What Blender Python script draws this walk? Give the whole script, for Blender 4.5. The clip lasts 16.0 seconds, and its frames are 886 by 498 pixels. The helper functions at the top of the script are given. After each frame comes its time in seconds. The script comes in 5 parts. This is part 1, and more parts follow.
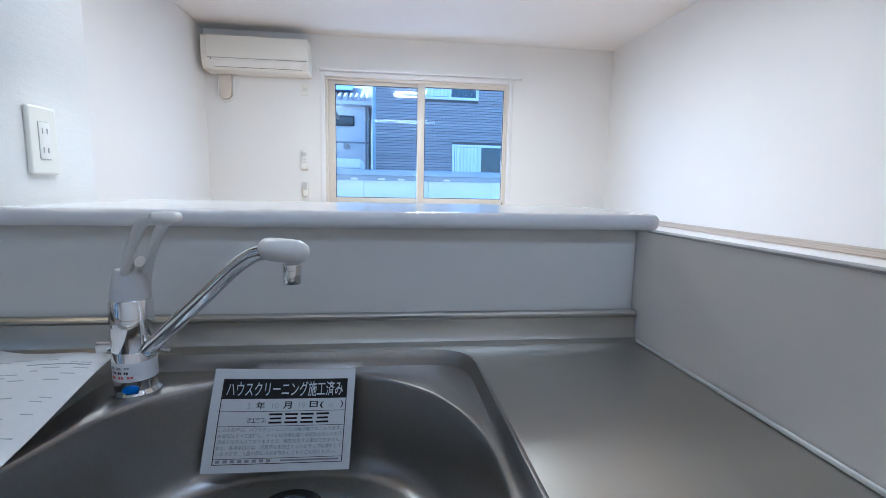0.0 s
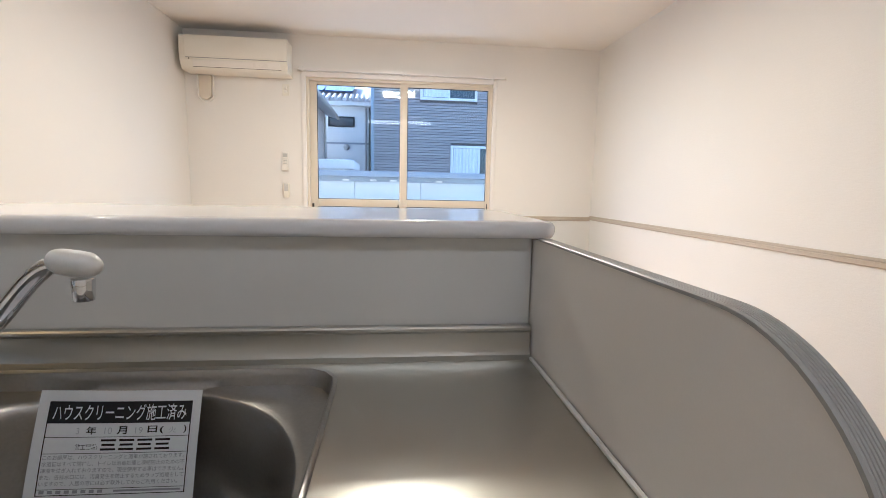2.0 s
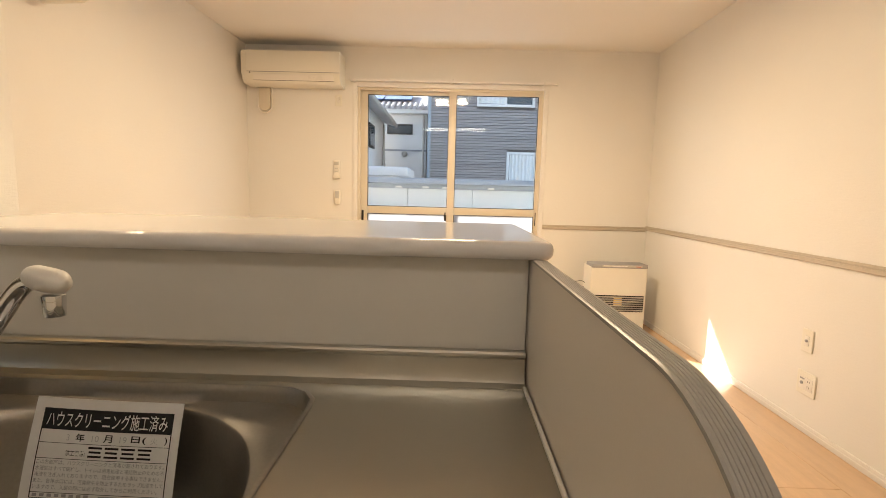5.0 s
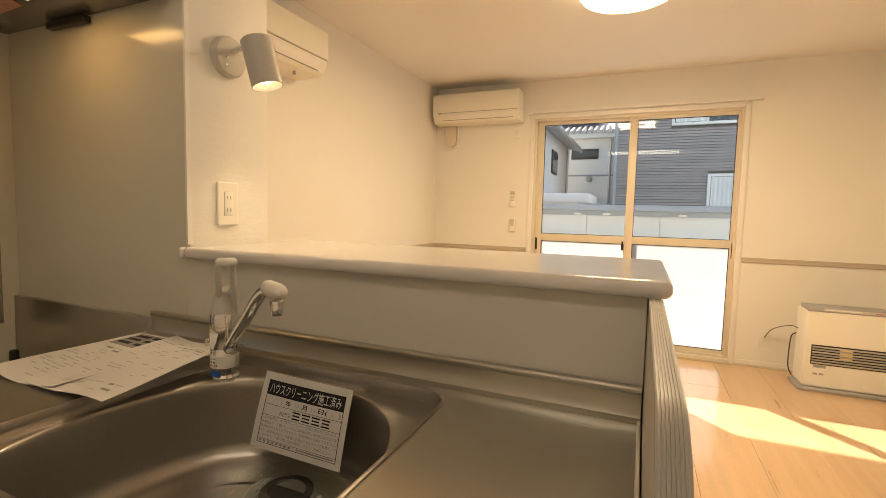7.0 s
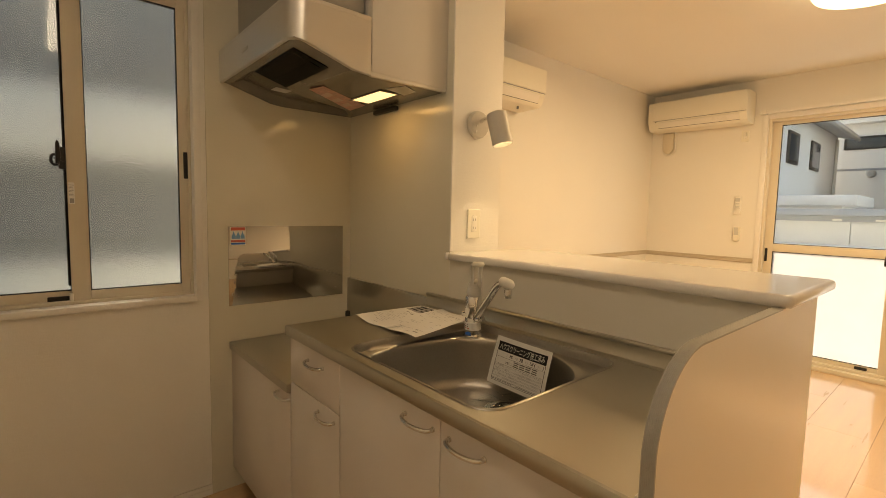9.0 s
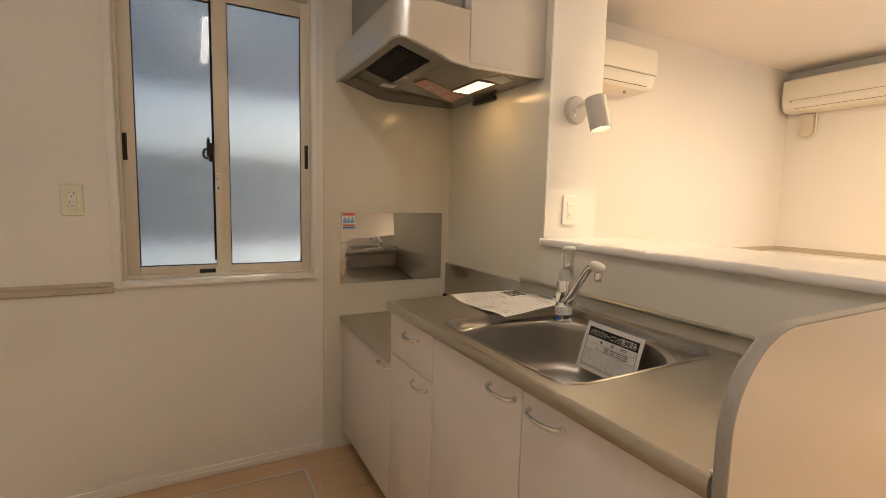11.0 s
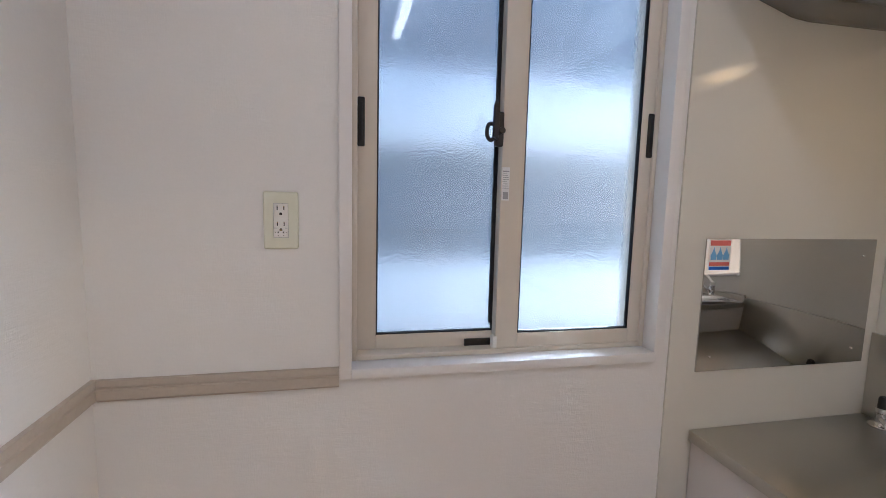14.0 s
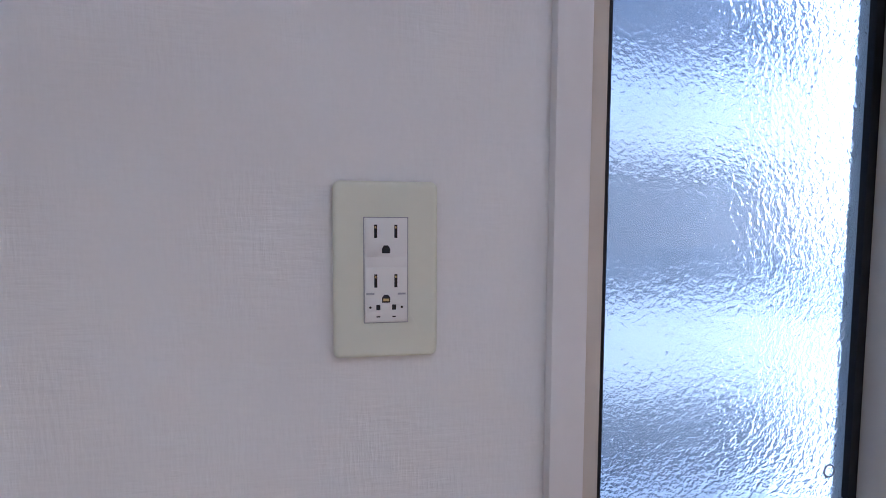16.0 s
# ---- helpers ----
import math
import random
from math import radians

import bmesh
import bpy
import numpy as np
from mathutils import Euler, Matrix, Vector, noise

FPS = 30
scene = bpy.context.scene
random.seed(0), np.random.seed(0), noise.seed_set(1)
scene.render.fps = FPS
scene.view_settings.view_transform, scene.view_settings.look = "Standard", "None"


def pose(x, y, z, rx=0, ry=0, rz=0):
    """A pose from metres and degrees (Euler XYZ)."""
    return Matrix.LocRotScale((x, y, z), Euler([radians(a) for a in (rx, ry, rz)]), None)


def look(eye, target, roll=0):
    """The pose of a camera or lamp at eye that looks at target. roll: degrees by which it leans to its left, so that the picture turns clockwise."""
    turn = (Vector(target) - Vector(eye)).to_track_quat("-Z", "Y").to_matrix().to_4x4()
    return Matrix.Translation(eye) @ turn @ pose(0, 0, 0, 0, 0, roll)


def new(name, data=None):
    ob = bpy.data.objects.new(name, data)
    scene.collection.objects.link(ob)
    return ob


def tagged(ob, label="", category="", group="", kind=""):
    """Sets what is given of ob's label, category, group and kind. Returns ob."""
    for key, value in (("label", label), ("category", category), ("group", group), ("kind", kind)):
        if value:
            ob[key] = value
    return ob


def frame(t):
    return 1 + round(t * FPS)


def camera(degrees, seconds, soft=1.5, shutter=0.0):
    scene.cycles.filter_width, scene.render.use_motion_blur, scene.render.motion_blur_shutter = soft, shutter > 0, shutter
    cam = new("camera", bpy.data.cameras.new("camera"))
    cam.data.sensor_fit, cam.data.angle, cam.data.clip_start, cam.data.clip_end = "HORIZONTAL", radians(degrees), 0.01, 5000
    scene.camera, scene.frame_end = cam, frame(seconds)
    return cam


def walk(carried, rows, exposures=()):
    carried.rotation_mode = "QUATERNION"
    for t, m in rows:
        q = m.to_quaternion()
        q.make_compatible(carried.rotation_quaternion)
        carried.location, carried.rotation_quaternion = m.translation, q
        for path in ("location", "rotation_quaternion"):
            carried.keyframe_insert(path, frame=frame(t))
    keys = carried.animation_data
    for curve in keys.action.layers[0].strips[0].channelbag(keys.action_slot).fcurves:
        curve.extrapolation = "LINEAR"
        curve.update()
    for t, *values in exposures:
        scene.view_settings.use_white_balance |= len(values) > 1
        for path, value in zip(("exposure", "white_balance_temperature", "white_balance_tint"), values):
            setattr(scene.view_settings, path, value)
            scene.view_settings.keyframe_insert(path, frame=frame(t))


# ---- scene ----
cam = camera(87.4, 16.0, soft=0.5)
PATH = [
    (0, (1.362, 0.68, 1.116), (1.603, 2.648, 0.852), 1.1),
    (0.5, (1.421, 0.705, 1.116), (1.655, 2.673, 0.844), 0.9),
    (1, (1.475, 0.723, 1.122), (1.701, 2.692, 0.855), 1.1),
    (1.5, (1.531, 0.728, 1.124), (1.747, 2.7, 0.862), 1.2),
    (2, (1.576, 0.72, 1.125), (1.793, 2.691, 0.865), 1.2),
    (2.5, (1.599, 0.713, 1.136), (1.802, 2.686, 0.882), 1.3),
    (3, (1.611, 0.711, 1.134), (1.774, 2.689, 0.883), 1.4),
    (5.5, (1.69, 0.764, 1.145), (1.528, 2.744, 0.913), 1.5),
    (6, (1.693, 0.771, 1.143), (1.343, 2.729, 0.932), 1.5),
    (6.5, (1.723, 0.744, 1.148), (1.16, 2.655, 0.966), 1.4),
    (7, (1.791, 0.662, 1.17), (1.002, 2.494, 1.018), 1.4),
    (7.5, (1.846, 0.556, 1.201), (0.84, 2.28, 1.069), 1.3),
    (8, (1.92, 0.425, 1.222), (0.719, 2.019, 1.085), 1.3),
    (8.5, (2.004, 0.327, 1.235), (0.618, 1.761, 1.084), 1.3),
    (10.8, (2.173, 0.264, 1.208), (0.447, 1.253, 1.001), 1.4),
    (11, (2.143, 0.283, 1.207), (0.39, 1.223, 1.0), 1.4),
    (11.5, (2.01, 0.315, 1.207), (0.204, 1.147, 0.996), 1.3),
    (12, (1.848, 0.288, 1.196), (0.0, 1.023, 0.984), 1.4),
    (12.5, (1.647, 0.197, 1.197), (-0.236, 0.839, 0.988), 1.4),
    (13, (1.436, 0.122, 1.21), (-0.477, 0.664, 0.998), 1.5),
    (13.5, (1.209, 0.072, 1.22), (-0.722, 0.544, 0.994), 1.5),
    (14, (0.98, 0.007, 1.235), (-0.959, 0.435, 1.002), 1.4),
    (14.5, (0.775, -0.067, 1.237), (-1.17, 0.333, 0.999), 1.5),
    (15, (0.592, -0.102, 1.253), (-1.362, 0.247, 1.003), 1.5),
    (15.5, (0.417, -0.127, 1.225), (-1.536, 0.264, 1.048), 0.6),
    (16, (0.314, -0.122, 1.208), (-1.655, 0.206, 1.087), 0.3),
]
EXPOSURES = [(0, 1.84, 4060, 9), (1.5, 1.82, 4640, 11), (3, 1.80, 5420, 13), (5.5, 1.64, 7000, 14), (7, 1.56, 7800, 14), (8.5, 1.48, 9200, 13), (11, 1.98, 6550, 15), (12.5, 2.26, 5300, 16), (14.5, 2.34, 4750, 17), (16, 2.14, 4400, 22)]
walk(cam, [(t, look(eye, target, roll)) for t, eye, target, roll in PATH], EXPOSURES)

# ---- daylight ----
SUN_DIR = Vector((0.93, -1.03, -1.00)).normalized()      # the way the sunlight travels
world = bpy.data.worlds.new("sky")
scene.world = world
world.use_nodes = True
wn = world.node_tree
sky = wn.nodes.new("ShaderNodeTexSky")
sky.sky_type, sky.sun_disc = "NISHITA", False
sky.sun_elevation = math.asin(-SUN_DIR.z)
sky.sun_rotation = math.atan2(-SUN_DIR.x, -SUN_DIR.y)
wn.nodes["Background"].inputs["Strength"].default_value = 0.15
wn.links.new(sky.outputs[0], wn.nodes["Background"].inputs["Color"])
sun = new("sun", bpy.data.lights.new("sun", "SUN"))
sun.data.energy, sun.data.angle, sun.data.color = 5.0, radians(0.5), (1.0, 0.95, 0.87)
sun.rotation_euler = SUN_DIR.to_track_quat("-Z", "Y").to_euler()


def area_lamp(name, where, target, sx, sy, watts, colour):
    la = bpy.data.lights.new(name, "AREA")
    la.shape, la.size, la.size_y, la.energy, la.color = "RECTANGLE", sx, sy, watts, colour
    ob = new(name, la)
    ob.matrix_world = look(where, target)
    return ob


# the lamps of the place
CEILING_GLOW = area_lamp("ceiling_lamp_light", (1.65, 3.33, 2.295), (1.65, 3.33, 0), 0.4, 0.4, 16.0, (1.0, 0.79, 0.50))
HOOD_GLOW = area_lamp("hood_light", (0.465, 1.300, 1.6665), (0.465, 1.300, 0), 0.17, 0.06, 0.13, (1.0, 0.60, 0.22))
spot = new("spot_light", bpy.data.lights.new("spot_light", "SPOT"))
spot.data.energy, spot.data.color, spot.data.spot_size, spot.data.spot_blend, spot.data.shadow_soft_size = 1.0, (1.0, 0.78, 0.48), radians(110), 0.6, 0.02
spot.matrix_world = look((0.9172, 1.5681, 1.4699), (1.124, 1.6447, 0.62))


# ---- materials ----
def material(name, colour, rough=0.5, metal=0.0, vary=0.06, scale=3.0, fine=0.03, fine_scale=120.0, bump=0.0, bump_scale=300.0,
             stretch=(1, 1, 1), rough_vary=0.08, random_tint=0.0, coat=0.0, coat_rough=0.03, transmission=0.0, ior=1.45, spec=0.5):
    """Principled material: colour varied at two scales, roughness varied, fine relief from noise."""
    m = bpy.data.materials.new(name)
    m.use_nodes = True
    t = m.node_tree
    b = t.nodes["Principled BSDF"]
    geo = t.nodes.new("ShaderNodeNewGeometry")
    mp = t.nodes.new("ShaderNodeMapping")
    mp.inputs["Scale"].default_value = stretch
    t.links.new(geo.outputs["Position"], mp.inputs["Vector"])
    big, small = t.nodes.new("ShaderNodeTexNoise"), t.nodes.new("ShaderNodeTexNoise")
    for nz, sc, det in ((big, scale, 4.0), (small, fine_scale, 3.0)):
        nz.inputs["Scale"].default_value, nz.inputs["Detail"].default_value = sc, det
        t.links.new(mp.outputs[0], nz.inputs["Vector"])
    acc = None
    terms = [(big.outputs[0], vary), (small.outputs[0], fine)]
    if random_tint:
        info = t.nodes.new("ShaderNodeObjectInfo")
        terms.append((info.outputs["Random"], random_tint))
    for out, amount in terms:
        mr = t.nodes.new("ShaderNodeMapRange")
        mr.inputs["From Min"].default_value, mr.inputs["From Max"].default_value = (0.25, 0.75) if out.name != "Random" else (0, 1)
        mr.inputs["To Min"].default_value, mr.inputs["To Max"].default_value = 1 - amount, 1 + amount
        t.links.new(out, mr.inputs["Value"])
        if acc is None:
            acc = mr.outputs[0]
        else:
            mu = t.nodes.new("ShaderNodeMath")
            mu.operation = "MULTIPLY"
            t.links.new(acc, mu.inputs[0])
            t.links.new(mr.outputs[0], mu.inputs[1])
            acc = mu.outputs[0]
    sc = t.nodes.new("ShaderNodeVectorMath")
    sc.operation = "SCALE"
    sc.inputs[0].default_value = colour[:3]
    t.links.new(acc, sc.inputs["Scale"])
    t.links.new(sc.outputs[0], b.inputs["Base Color"])
    rr = t.nodes.new("ShaderNodeMapRange")
    rr.inputs["From Min"].default_value, rr.inputs["From Max"].default_value = 0.3, 0.7
    rr.inputs["To Min"].default_value, rr.inputs["To Max"].default_value = max(0.0, rough * (1 - rough_vary * 2)), min(1, rough * (1 + rough_vary * 2))
    t.links.new(big.outputs[0], rr.inputs["Value"])
    t.links.new(rr.outputs[0], b.inputs["Roughness"])
    b.inputs["Metallic"].default_value = metal
    b.inputs["Coat Weight"].default_value = coat
    b.inputs["Coat Roughness"].default_value = coat_rough
    b.inputs["Transmission Weight"].default_value = transmission
    b.inputs["IOR"].default_value = ior
    b.inputs["Specular IOR Level"].default_value = spec
    if bump:
        nb = t.nodes.new("ShaderNodeTexNoise")
        nb.inputs["Scale"].default_value, nb.inputs["Detail"].default_value = bump_scale, 2.0
        t.links.new(mp.outputs[0], nb.inputs["Vector"])
        bp = t.nodes.new("ShaderNodeBump")
        bp.inputs["Strength"].default_value, bp.inputs["Distance"].default_value = bump, 0.001
        t.links.new(nb.outputs[0], bp.inputs["Height"])
        t.links.new(bp.outputs[0], b.inputs["Normal"])
    return m


def wallpaper(name, colour):
    """Woven vinyl wallpaper: crossing threads of uneven depth, in fine relief."""
    m = material(name, colour, 0.62, vary=0.015, scale=2.0, fine=0.012, fine_scale=260)
    t = m.node_tree
    b = t.nodes["Principled BSDF"]
    geo = t.nodes.new("ShaderNodeNewGeometry")
    heights = []
    for stretch, sc in (((60, 60, 420), 1.0), ((420, 420, 70), 1.0), ((25, 25, 120), 1.0)):
        mp = t.nodes.new("ShaderNodeMapping")
        mp.inputs["Scale"].default_value = stretch
        nz = t.nodes.new("ShaderNodeTexNoise")
        nz.inputs["Scale"].default_value, nz.inputs["Detail"].default_value = sc, 2.0
        t.links.new(geo.outputs["Position"], mp.inputs["Vector"])
        t.links.new(mp.outputs[0], nz.inputs["Vector"])
        heights.append(nz.outputs[0])
    mask = t.nodes.new("ShaderNodeTexNoise")
    mask.inputs["Scale"].default_value = 22.0
    t.links.new(geo.outputs["Position"], mask.inputs["Vector"])
    mx = t.nodes.new("ShaderNodeMix")
    t.links.new(mask.outputs[0], mx.inputs[0])
    t.links.new(heights[0], mx.inputs[2])
    t.links.new(heights[1], mx.inputs[3])
    ad = t.nodes.new("ShaderNodeMath")
    t.links.new(mx.outputs[0], ad.inputs[0])
    t.links.new(heights[2], ad.inputs[1])
    bp = t.nodes.new("ShaderNodeBump")
    bp.inputs["Strength"].default_value, bp.inputs["Distance"].default_value = 0.20, 0.0025
    t.links.new(ad.outputs[0], bp.inputs["Height"])
    t.links.new(bp.outputs[0], b.inputs["Normal"])
    return m


def emitter(name, colour, strength):
    m = bpy.data.materials.new(name)
    m.use_nodes = True
    b = m.node_tree.nodes["Principled BSDF"]
    b.inputs["Base Color"].default_value = (0.9, 0.9, 0.88, 1)
    b.inputs["Emission Color"].default_value = (*colour, 1)
    b.inputs["Emission Strength"].default_value = strength
    return m


def glass(name, rough=0.0, bump=0.0, bump_scale=120.0, tint=(0.95, 0.98, 0.98), distance=0.002):
    m = bpy.data.materials.new(name)
    m.use_nodes = True
    t = m.node_tree
    b = t.nodes["Principled BSDF"]
    b.inputs["Base Color"].default_value = (*tint, 1)
    b.inputs["Roughness"].default_value = rough
    b.inputs["Transmission Weight"].default_value = 1.0
    b.inputs["IOR"].default_value = 1.45
    if bump:
        geo = t.nodes.new("ShaderNodeNewGeometry")
        nz = t.nodes.new("ShaderNodeTexNoise")
        nz.inputs["Scale"].default_value, nz.inputs["Detail"].default_value, nz.inputs["Distortion"].default_value = bump_scale, 1.5, 0.6
        t.links.new(geo.outputs["Position"], nz.inputs["Vector"])
        bp = t.nodes.new("ShaderNodeBump")
        bp.inputs["Strength"].default_value, bp.inputs["Distance"].default_value = bump, distance
        t.links.new(nz.outputs[0], bp.inputs["Height"])
        t.links.new(bp.outputs[0], b.inputs["Normal"])
    return m


def thin_pane(name):
    """A clear window pane: almost all light passes, with a weak mirror on it."""
    m = bpy.data.materials.new(name)
    m.use_nodes = True
    t = m.node_tree
    t.nodes.remove(t.nodes["Principled BSDF"])
    tr, gl, mx = (t.nodes.new(k) for k in ("ShaderNodeBsdfTransparent", "ShaderNodeBsdfGlossy", "ShaderNodeMixShader"))
    tr.inputs["Color"].default_value = (0.93, 0.96, 0.96, 1)
    gl.inputs["Roughness"].default_value = 0.0
    mx.inputs[0].default_value = 0.035
    t.links.new(tr.outputs[0], mx.inputs[1])
    t.links.new(gl.outputs[0], mx.inputs[2])
    t.links.new(mx.outputs[0], t.nodes["Material Output"].inputs["Surface"])
    return m


def diffusing_pane(name):
    """Frosted safety glass: it scatters the light that falls on its far side, with a weak sheen."""
    m = bpy.data.materials.new(name)
    m.use_nodes = True
    t = m.node_tree
    t.nodes.remove(t.nodes["Principled BSDF"])
    tr, gl, mx = (t.nodes.new(k) for k in ("ShaderNodeBsdfTranslucent", "ShaderNodeBsdfGlossy", "ShaderNodeMixShader"))
    nz, rp = t.nodes.new("ShaderNodeTexNoise"), t.nodes.new("ShaderNodeMapRange")
    nz.inputs["Scale"].default_value = 4.0
    rp.inputs["To Min"].default_value, rp.inputs["To Max"].default_value = 0.54, 0.60
    t.links.new(nz.outputs[0], rp.inputs["Value"])
    t.links.new(rp.outputs[0], tr.inputs["Color"])
    gl.inputs["Roughness"].default_value = 0.25
    mx.inputs[0].default_value = 0.06
    t.links.new(tr.outputs[0], mx.inputs[1])
    t.links.new(gl.outputs[0], mx.inputs[2])
    t.links.new(mx.outputs[0], t.nodes["Material Output"].inputs["Surface"])
    return m


WALLPAPER = wallpaper("woven_wallpaper", (0.80, 0.785, 0.75))
CEILING = wallpaper("ceiling_paper", (0.82, 0.805, 0.77))
PANEL = material("kitchen_panel_gloss", (0.68, 0.655, 0.60), 0.17, vary=0.01, fine=0.005)
FLOOR = material("beech_flooring", (0.63, 0.42, 0.245), 0.32, vary=0.10, scale=3.0, fine=0.07, fine_scale=60, stretch=(7, 0.5, 1), bump=0.012, bump_scale=40, random_tint=0.05, coat=1.0, coat_rough=0.10)
FLOOR.node_tree.nodes["Principled BSDF"].inputs["Coat IOR"].default_value = 1.62
GROOVE = material("floor_groove", (0.30, 0.19, 0.10), 0.6)
TRIM = material("taupe_trim", (0.50, 0.44, 0.36), 0.5, vary=0.05, fine=0.04)
WHITE_TRIM = material("white_trim", (0.80, 0.78, 0.75), 0.35, vary=0.02, fine=0.01)
SASH = material("cream_sash", (0.68, 0.62, 0.52), 0.38, vary=0.02, fine=0.01)
DARK = material("black_plastic", (0.02, 0.018, 0.016), 0.4)
RUBBER = material("black_gasket", (0.012, 0.012, 0.014), 0.6)
STEEL = material("brushed_steel", (0.52, 0.505, 0.455), 0.33, 1.0, vary=0.01, scale=5, fine=0.012, fine_scale=300, stretch=(0.15, 3, 3), rough_vary=0.01)
SINK_STEEL = material("satin_steel", (0.42, 0.405, 0.38), 0.34, 1.0, vary=0.04, scale=6, fine=0.05, fine_scale=200, bump=0.03, bump_scale=600)
MIRROR_STEEL = material("polished_steel", (0.53, 0.52, 0.50), 0.035, 1.0, vary=0.02, fine=0.01)
CHROME = material("chrome", (0.80, 0.80, 0.80), 0.05, 1.0, vary=0.01, fine=0.01)
WHITE_PLASTIC = material("white_plastic", (0.80, 0.78, 0.73), 0.32, vary=0.02, fine=0.01)
AC_PLASTIC = material("ivory_plastic", (0.80, 0.78, 0.70), 0.35, vary=0.02, fine=0.01)
PLATE = material("cream_plate", (0.72, 0.72, 0.58), 0.28, vary=0.02, fine=0.01)
# white laminate darkened for the shade low in the kitchen; the end panel isn't
LAMINATE_SHADED = material("white_laminate_shaded", (0.66, 0.615, 0.585), 0.36, vary=0.02, fine=0.01, fine_scale=400)
END_WHITE = material("end_panel_white", (0.80, 0.75, 0.68), 0.34, vary=0.02, fine=0.01, fine_scale=400)
HANDLE = material("satin_handle", (0.72, 0.71, 0.68), 0.26, 1.0, vary=0.02, fine=0.02)
BAR_TOP = material("bar_laminate", (0.74, 0.72, 0.70), 0.13, vary=0.015, fine=0.015, fine_scale=300, rough_vary=0.02)
EDGE_BAND = material("ribbed_edge", (0.38, 0.37, 0.345), 0.36, vary=0.04, fine=0.03)
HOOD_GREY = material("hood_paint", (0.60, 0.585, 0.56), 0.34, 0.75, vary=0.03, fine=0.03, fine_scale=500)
# hood grey, glossier, with the underside's shade put into the colour
HOOD_UNDER_SHADED = material("hood_underside_shaded", (0.27, 0.26, 0.245), 0.24, 0.6, vary=0.03, fine=0.03, fine_scale=500)
HOOD_DARK = material("hood_filter", (0.005, 0.005, 0.005), 0.5, spec=0.12)
LAMP_GREY = material("lamp_paint", (0.52, 0.50, 0.46), 0.4, vary=0.02)
PAPER = material("paper", (0.80, 0.80, 0.79), 0.7, vary=0.02, fine=0.02)
INK = material("black_ink", (0.015, 0.015, 0.018), 0.6)
GREY_INK = material("grey_ink", (0.36, 0.36, 0.37), 0.7)
RED = material("red_print", (0.62, 0.14, 0.11), 0.5)
BLUE = material("blue_print", (0.03, 0.16, 0.60), 0.45)
SKY_BLUE = material("light_blue_print", (0.18, 0.42, 0.72), 0.45)
BRASS = material("brass", (0.62, 0.47, 0.2), 0.3, 1.0)
CLEAR = thin_pane("clear_glass")
FROSTED = glass("pebbled_glass", 0.11, 1.0, 190.0, distance=0.0008)
FROST_SOFT = diffusing_pane("frosted_glass")
FILM = thin_pane("plastic_film")


# ---- mesh helpers ----
def flat_caps(bm, least):
    """Rings the large faces with a narrow border, so that their middle shades flat beside a rounded edge."""
    large = [f for f in bm.faces if f.calc_area() > least]
    bmesh.ops.inset_individual(bm, faces=large, thickness=0.002)


def box(bm, x0, x1, y0, y1, z0, z1, bevel=0.0, seg=2):
    r = bmesh.ops.create_cube(bm, size=1.0, matrix=Matrix.Translation(((x0 + x1) / 2, (y0 + y1) / 2, (z0 + z1) / 2)) @ Matrix.Diagonal((x1 - x0, y1 - y0, z1 - z0, 1)))
    if bevel:
        edges = list({e for v in r["verts"] for e in v.link_edges})
        bmesh.ops.bevel(bm, geom=edges, offset=bevel, segments=seg, affect="EDGES", profile=0.5)
        if seg > 2:
            flat_caps(bm, 0.3 * max((x1 - x0) * (y1 - y0), (x1 - x0) * (z1 - z0), (y1 - y0) * (z1 - z0)))
    return bm


def boxed(*dims, bevel=0.0, seg=2):
    return box(bmesh.new(), *dims, bevel=bevel, seg=seg)


def prism(points, axis, a, b, bevel=0.0, seg=2, bm=None):
    """A closed outline in the plane across axis, pulled from a to b along it."""
    bm = bm or bmesh.new()
    place = {"x": lambda p, q, w: (w, p, q), "y": lambda p, q, w: (p, w, q), "z": lambda p, q, w: (p, q, w)}[axis]
    lo = [bm.verts.new(place(p, q, a)) for p, q in points]
    hi = [bm.verts.new(place(p, q, b)) for p, q in points]
    n = len(points)
    faces = [bm.faces.new(lo[::-1]), bm.faces.new(hi)]
    faces += [bm.faces.new((lo[i], lo[(i + 1) % n], hi[(i + 1) % n], hi[i])) for i in range(n)]
    bmesh.ops.recalc_face_normals(bm, faces=faces)
    if bevel:
        edges = list(set(faces[0].edges) | set(faces[1].edges))
        area = faces[0].calc_area()
        bmesh.ops.bevel(bm, geom=edges, offset=bevel, segments=seg, affect="EDGES", profile=0.5)
        if seg > 2:
            flat_caps(bm, 0.6 * area)
    return bm


def cylinder(r, depth, m, r2=None, seg=32, bevel=0.0, bm=None):
    bm = bm or bmesh.new()
    res = bmesh.ops.create_cone(bm, cap_ends=True, segments=seg, radius1=r, radius2=r if r2 is None else r2, depth=depth, matrix=m)
    if bevel:
        edges = [e for e in {e for v in res["verts"] for e in v.link_edges} if any(len(f.verts) > 4 for f in e.link_faces)]
        bmesh.ops.bevel(bm, geom=edges, offset=bevel, segments=2, affect="EDGES", profile=0.5)
    return bm


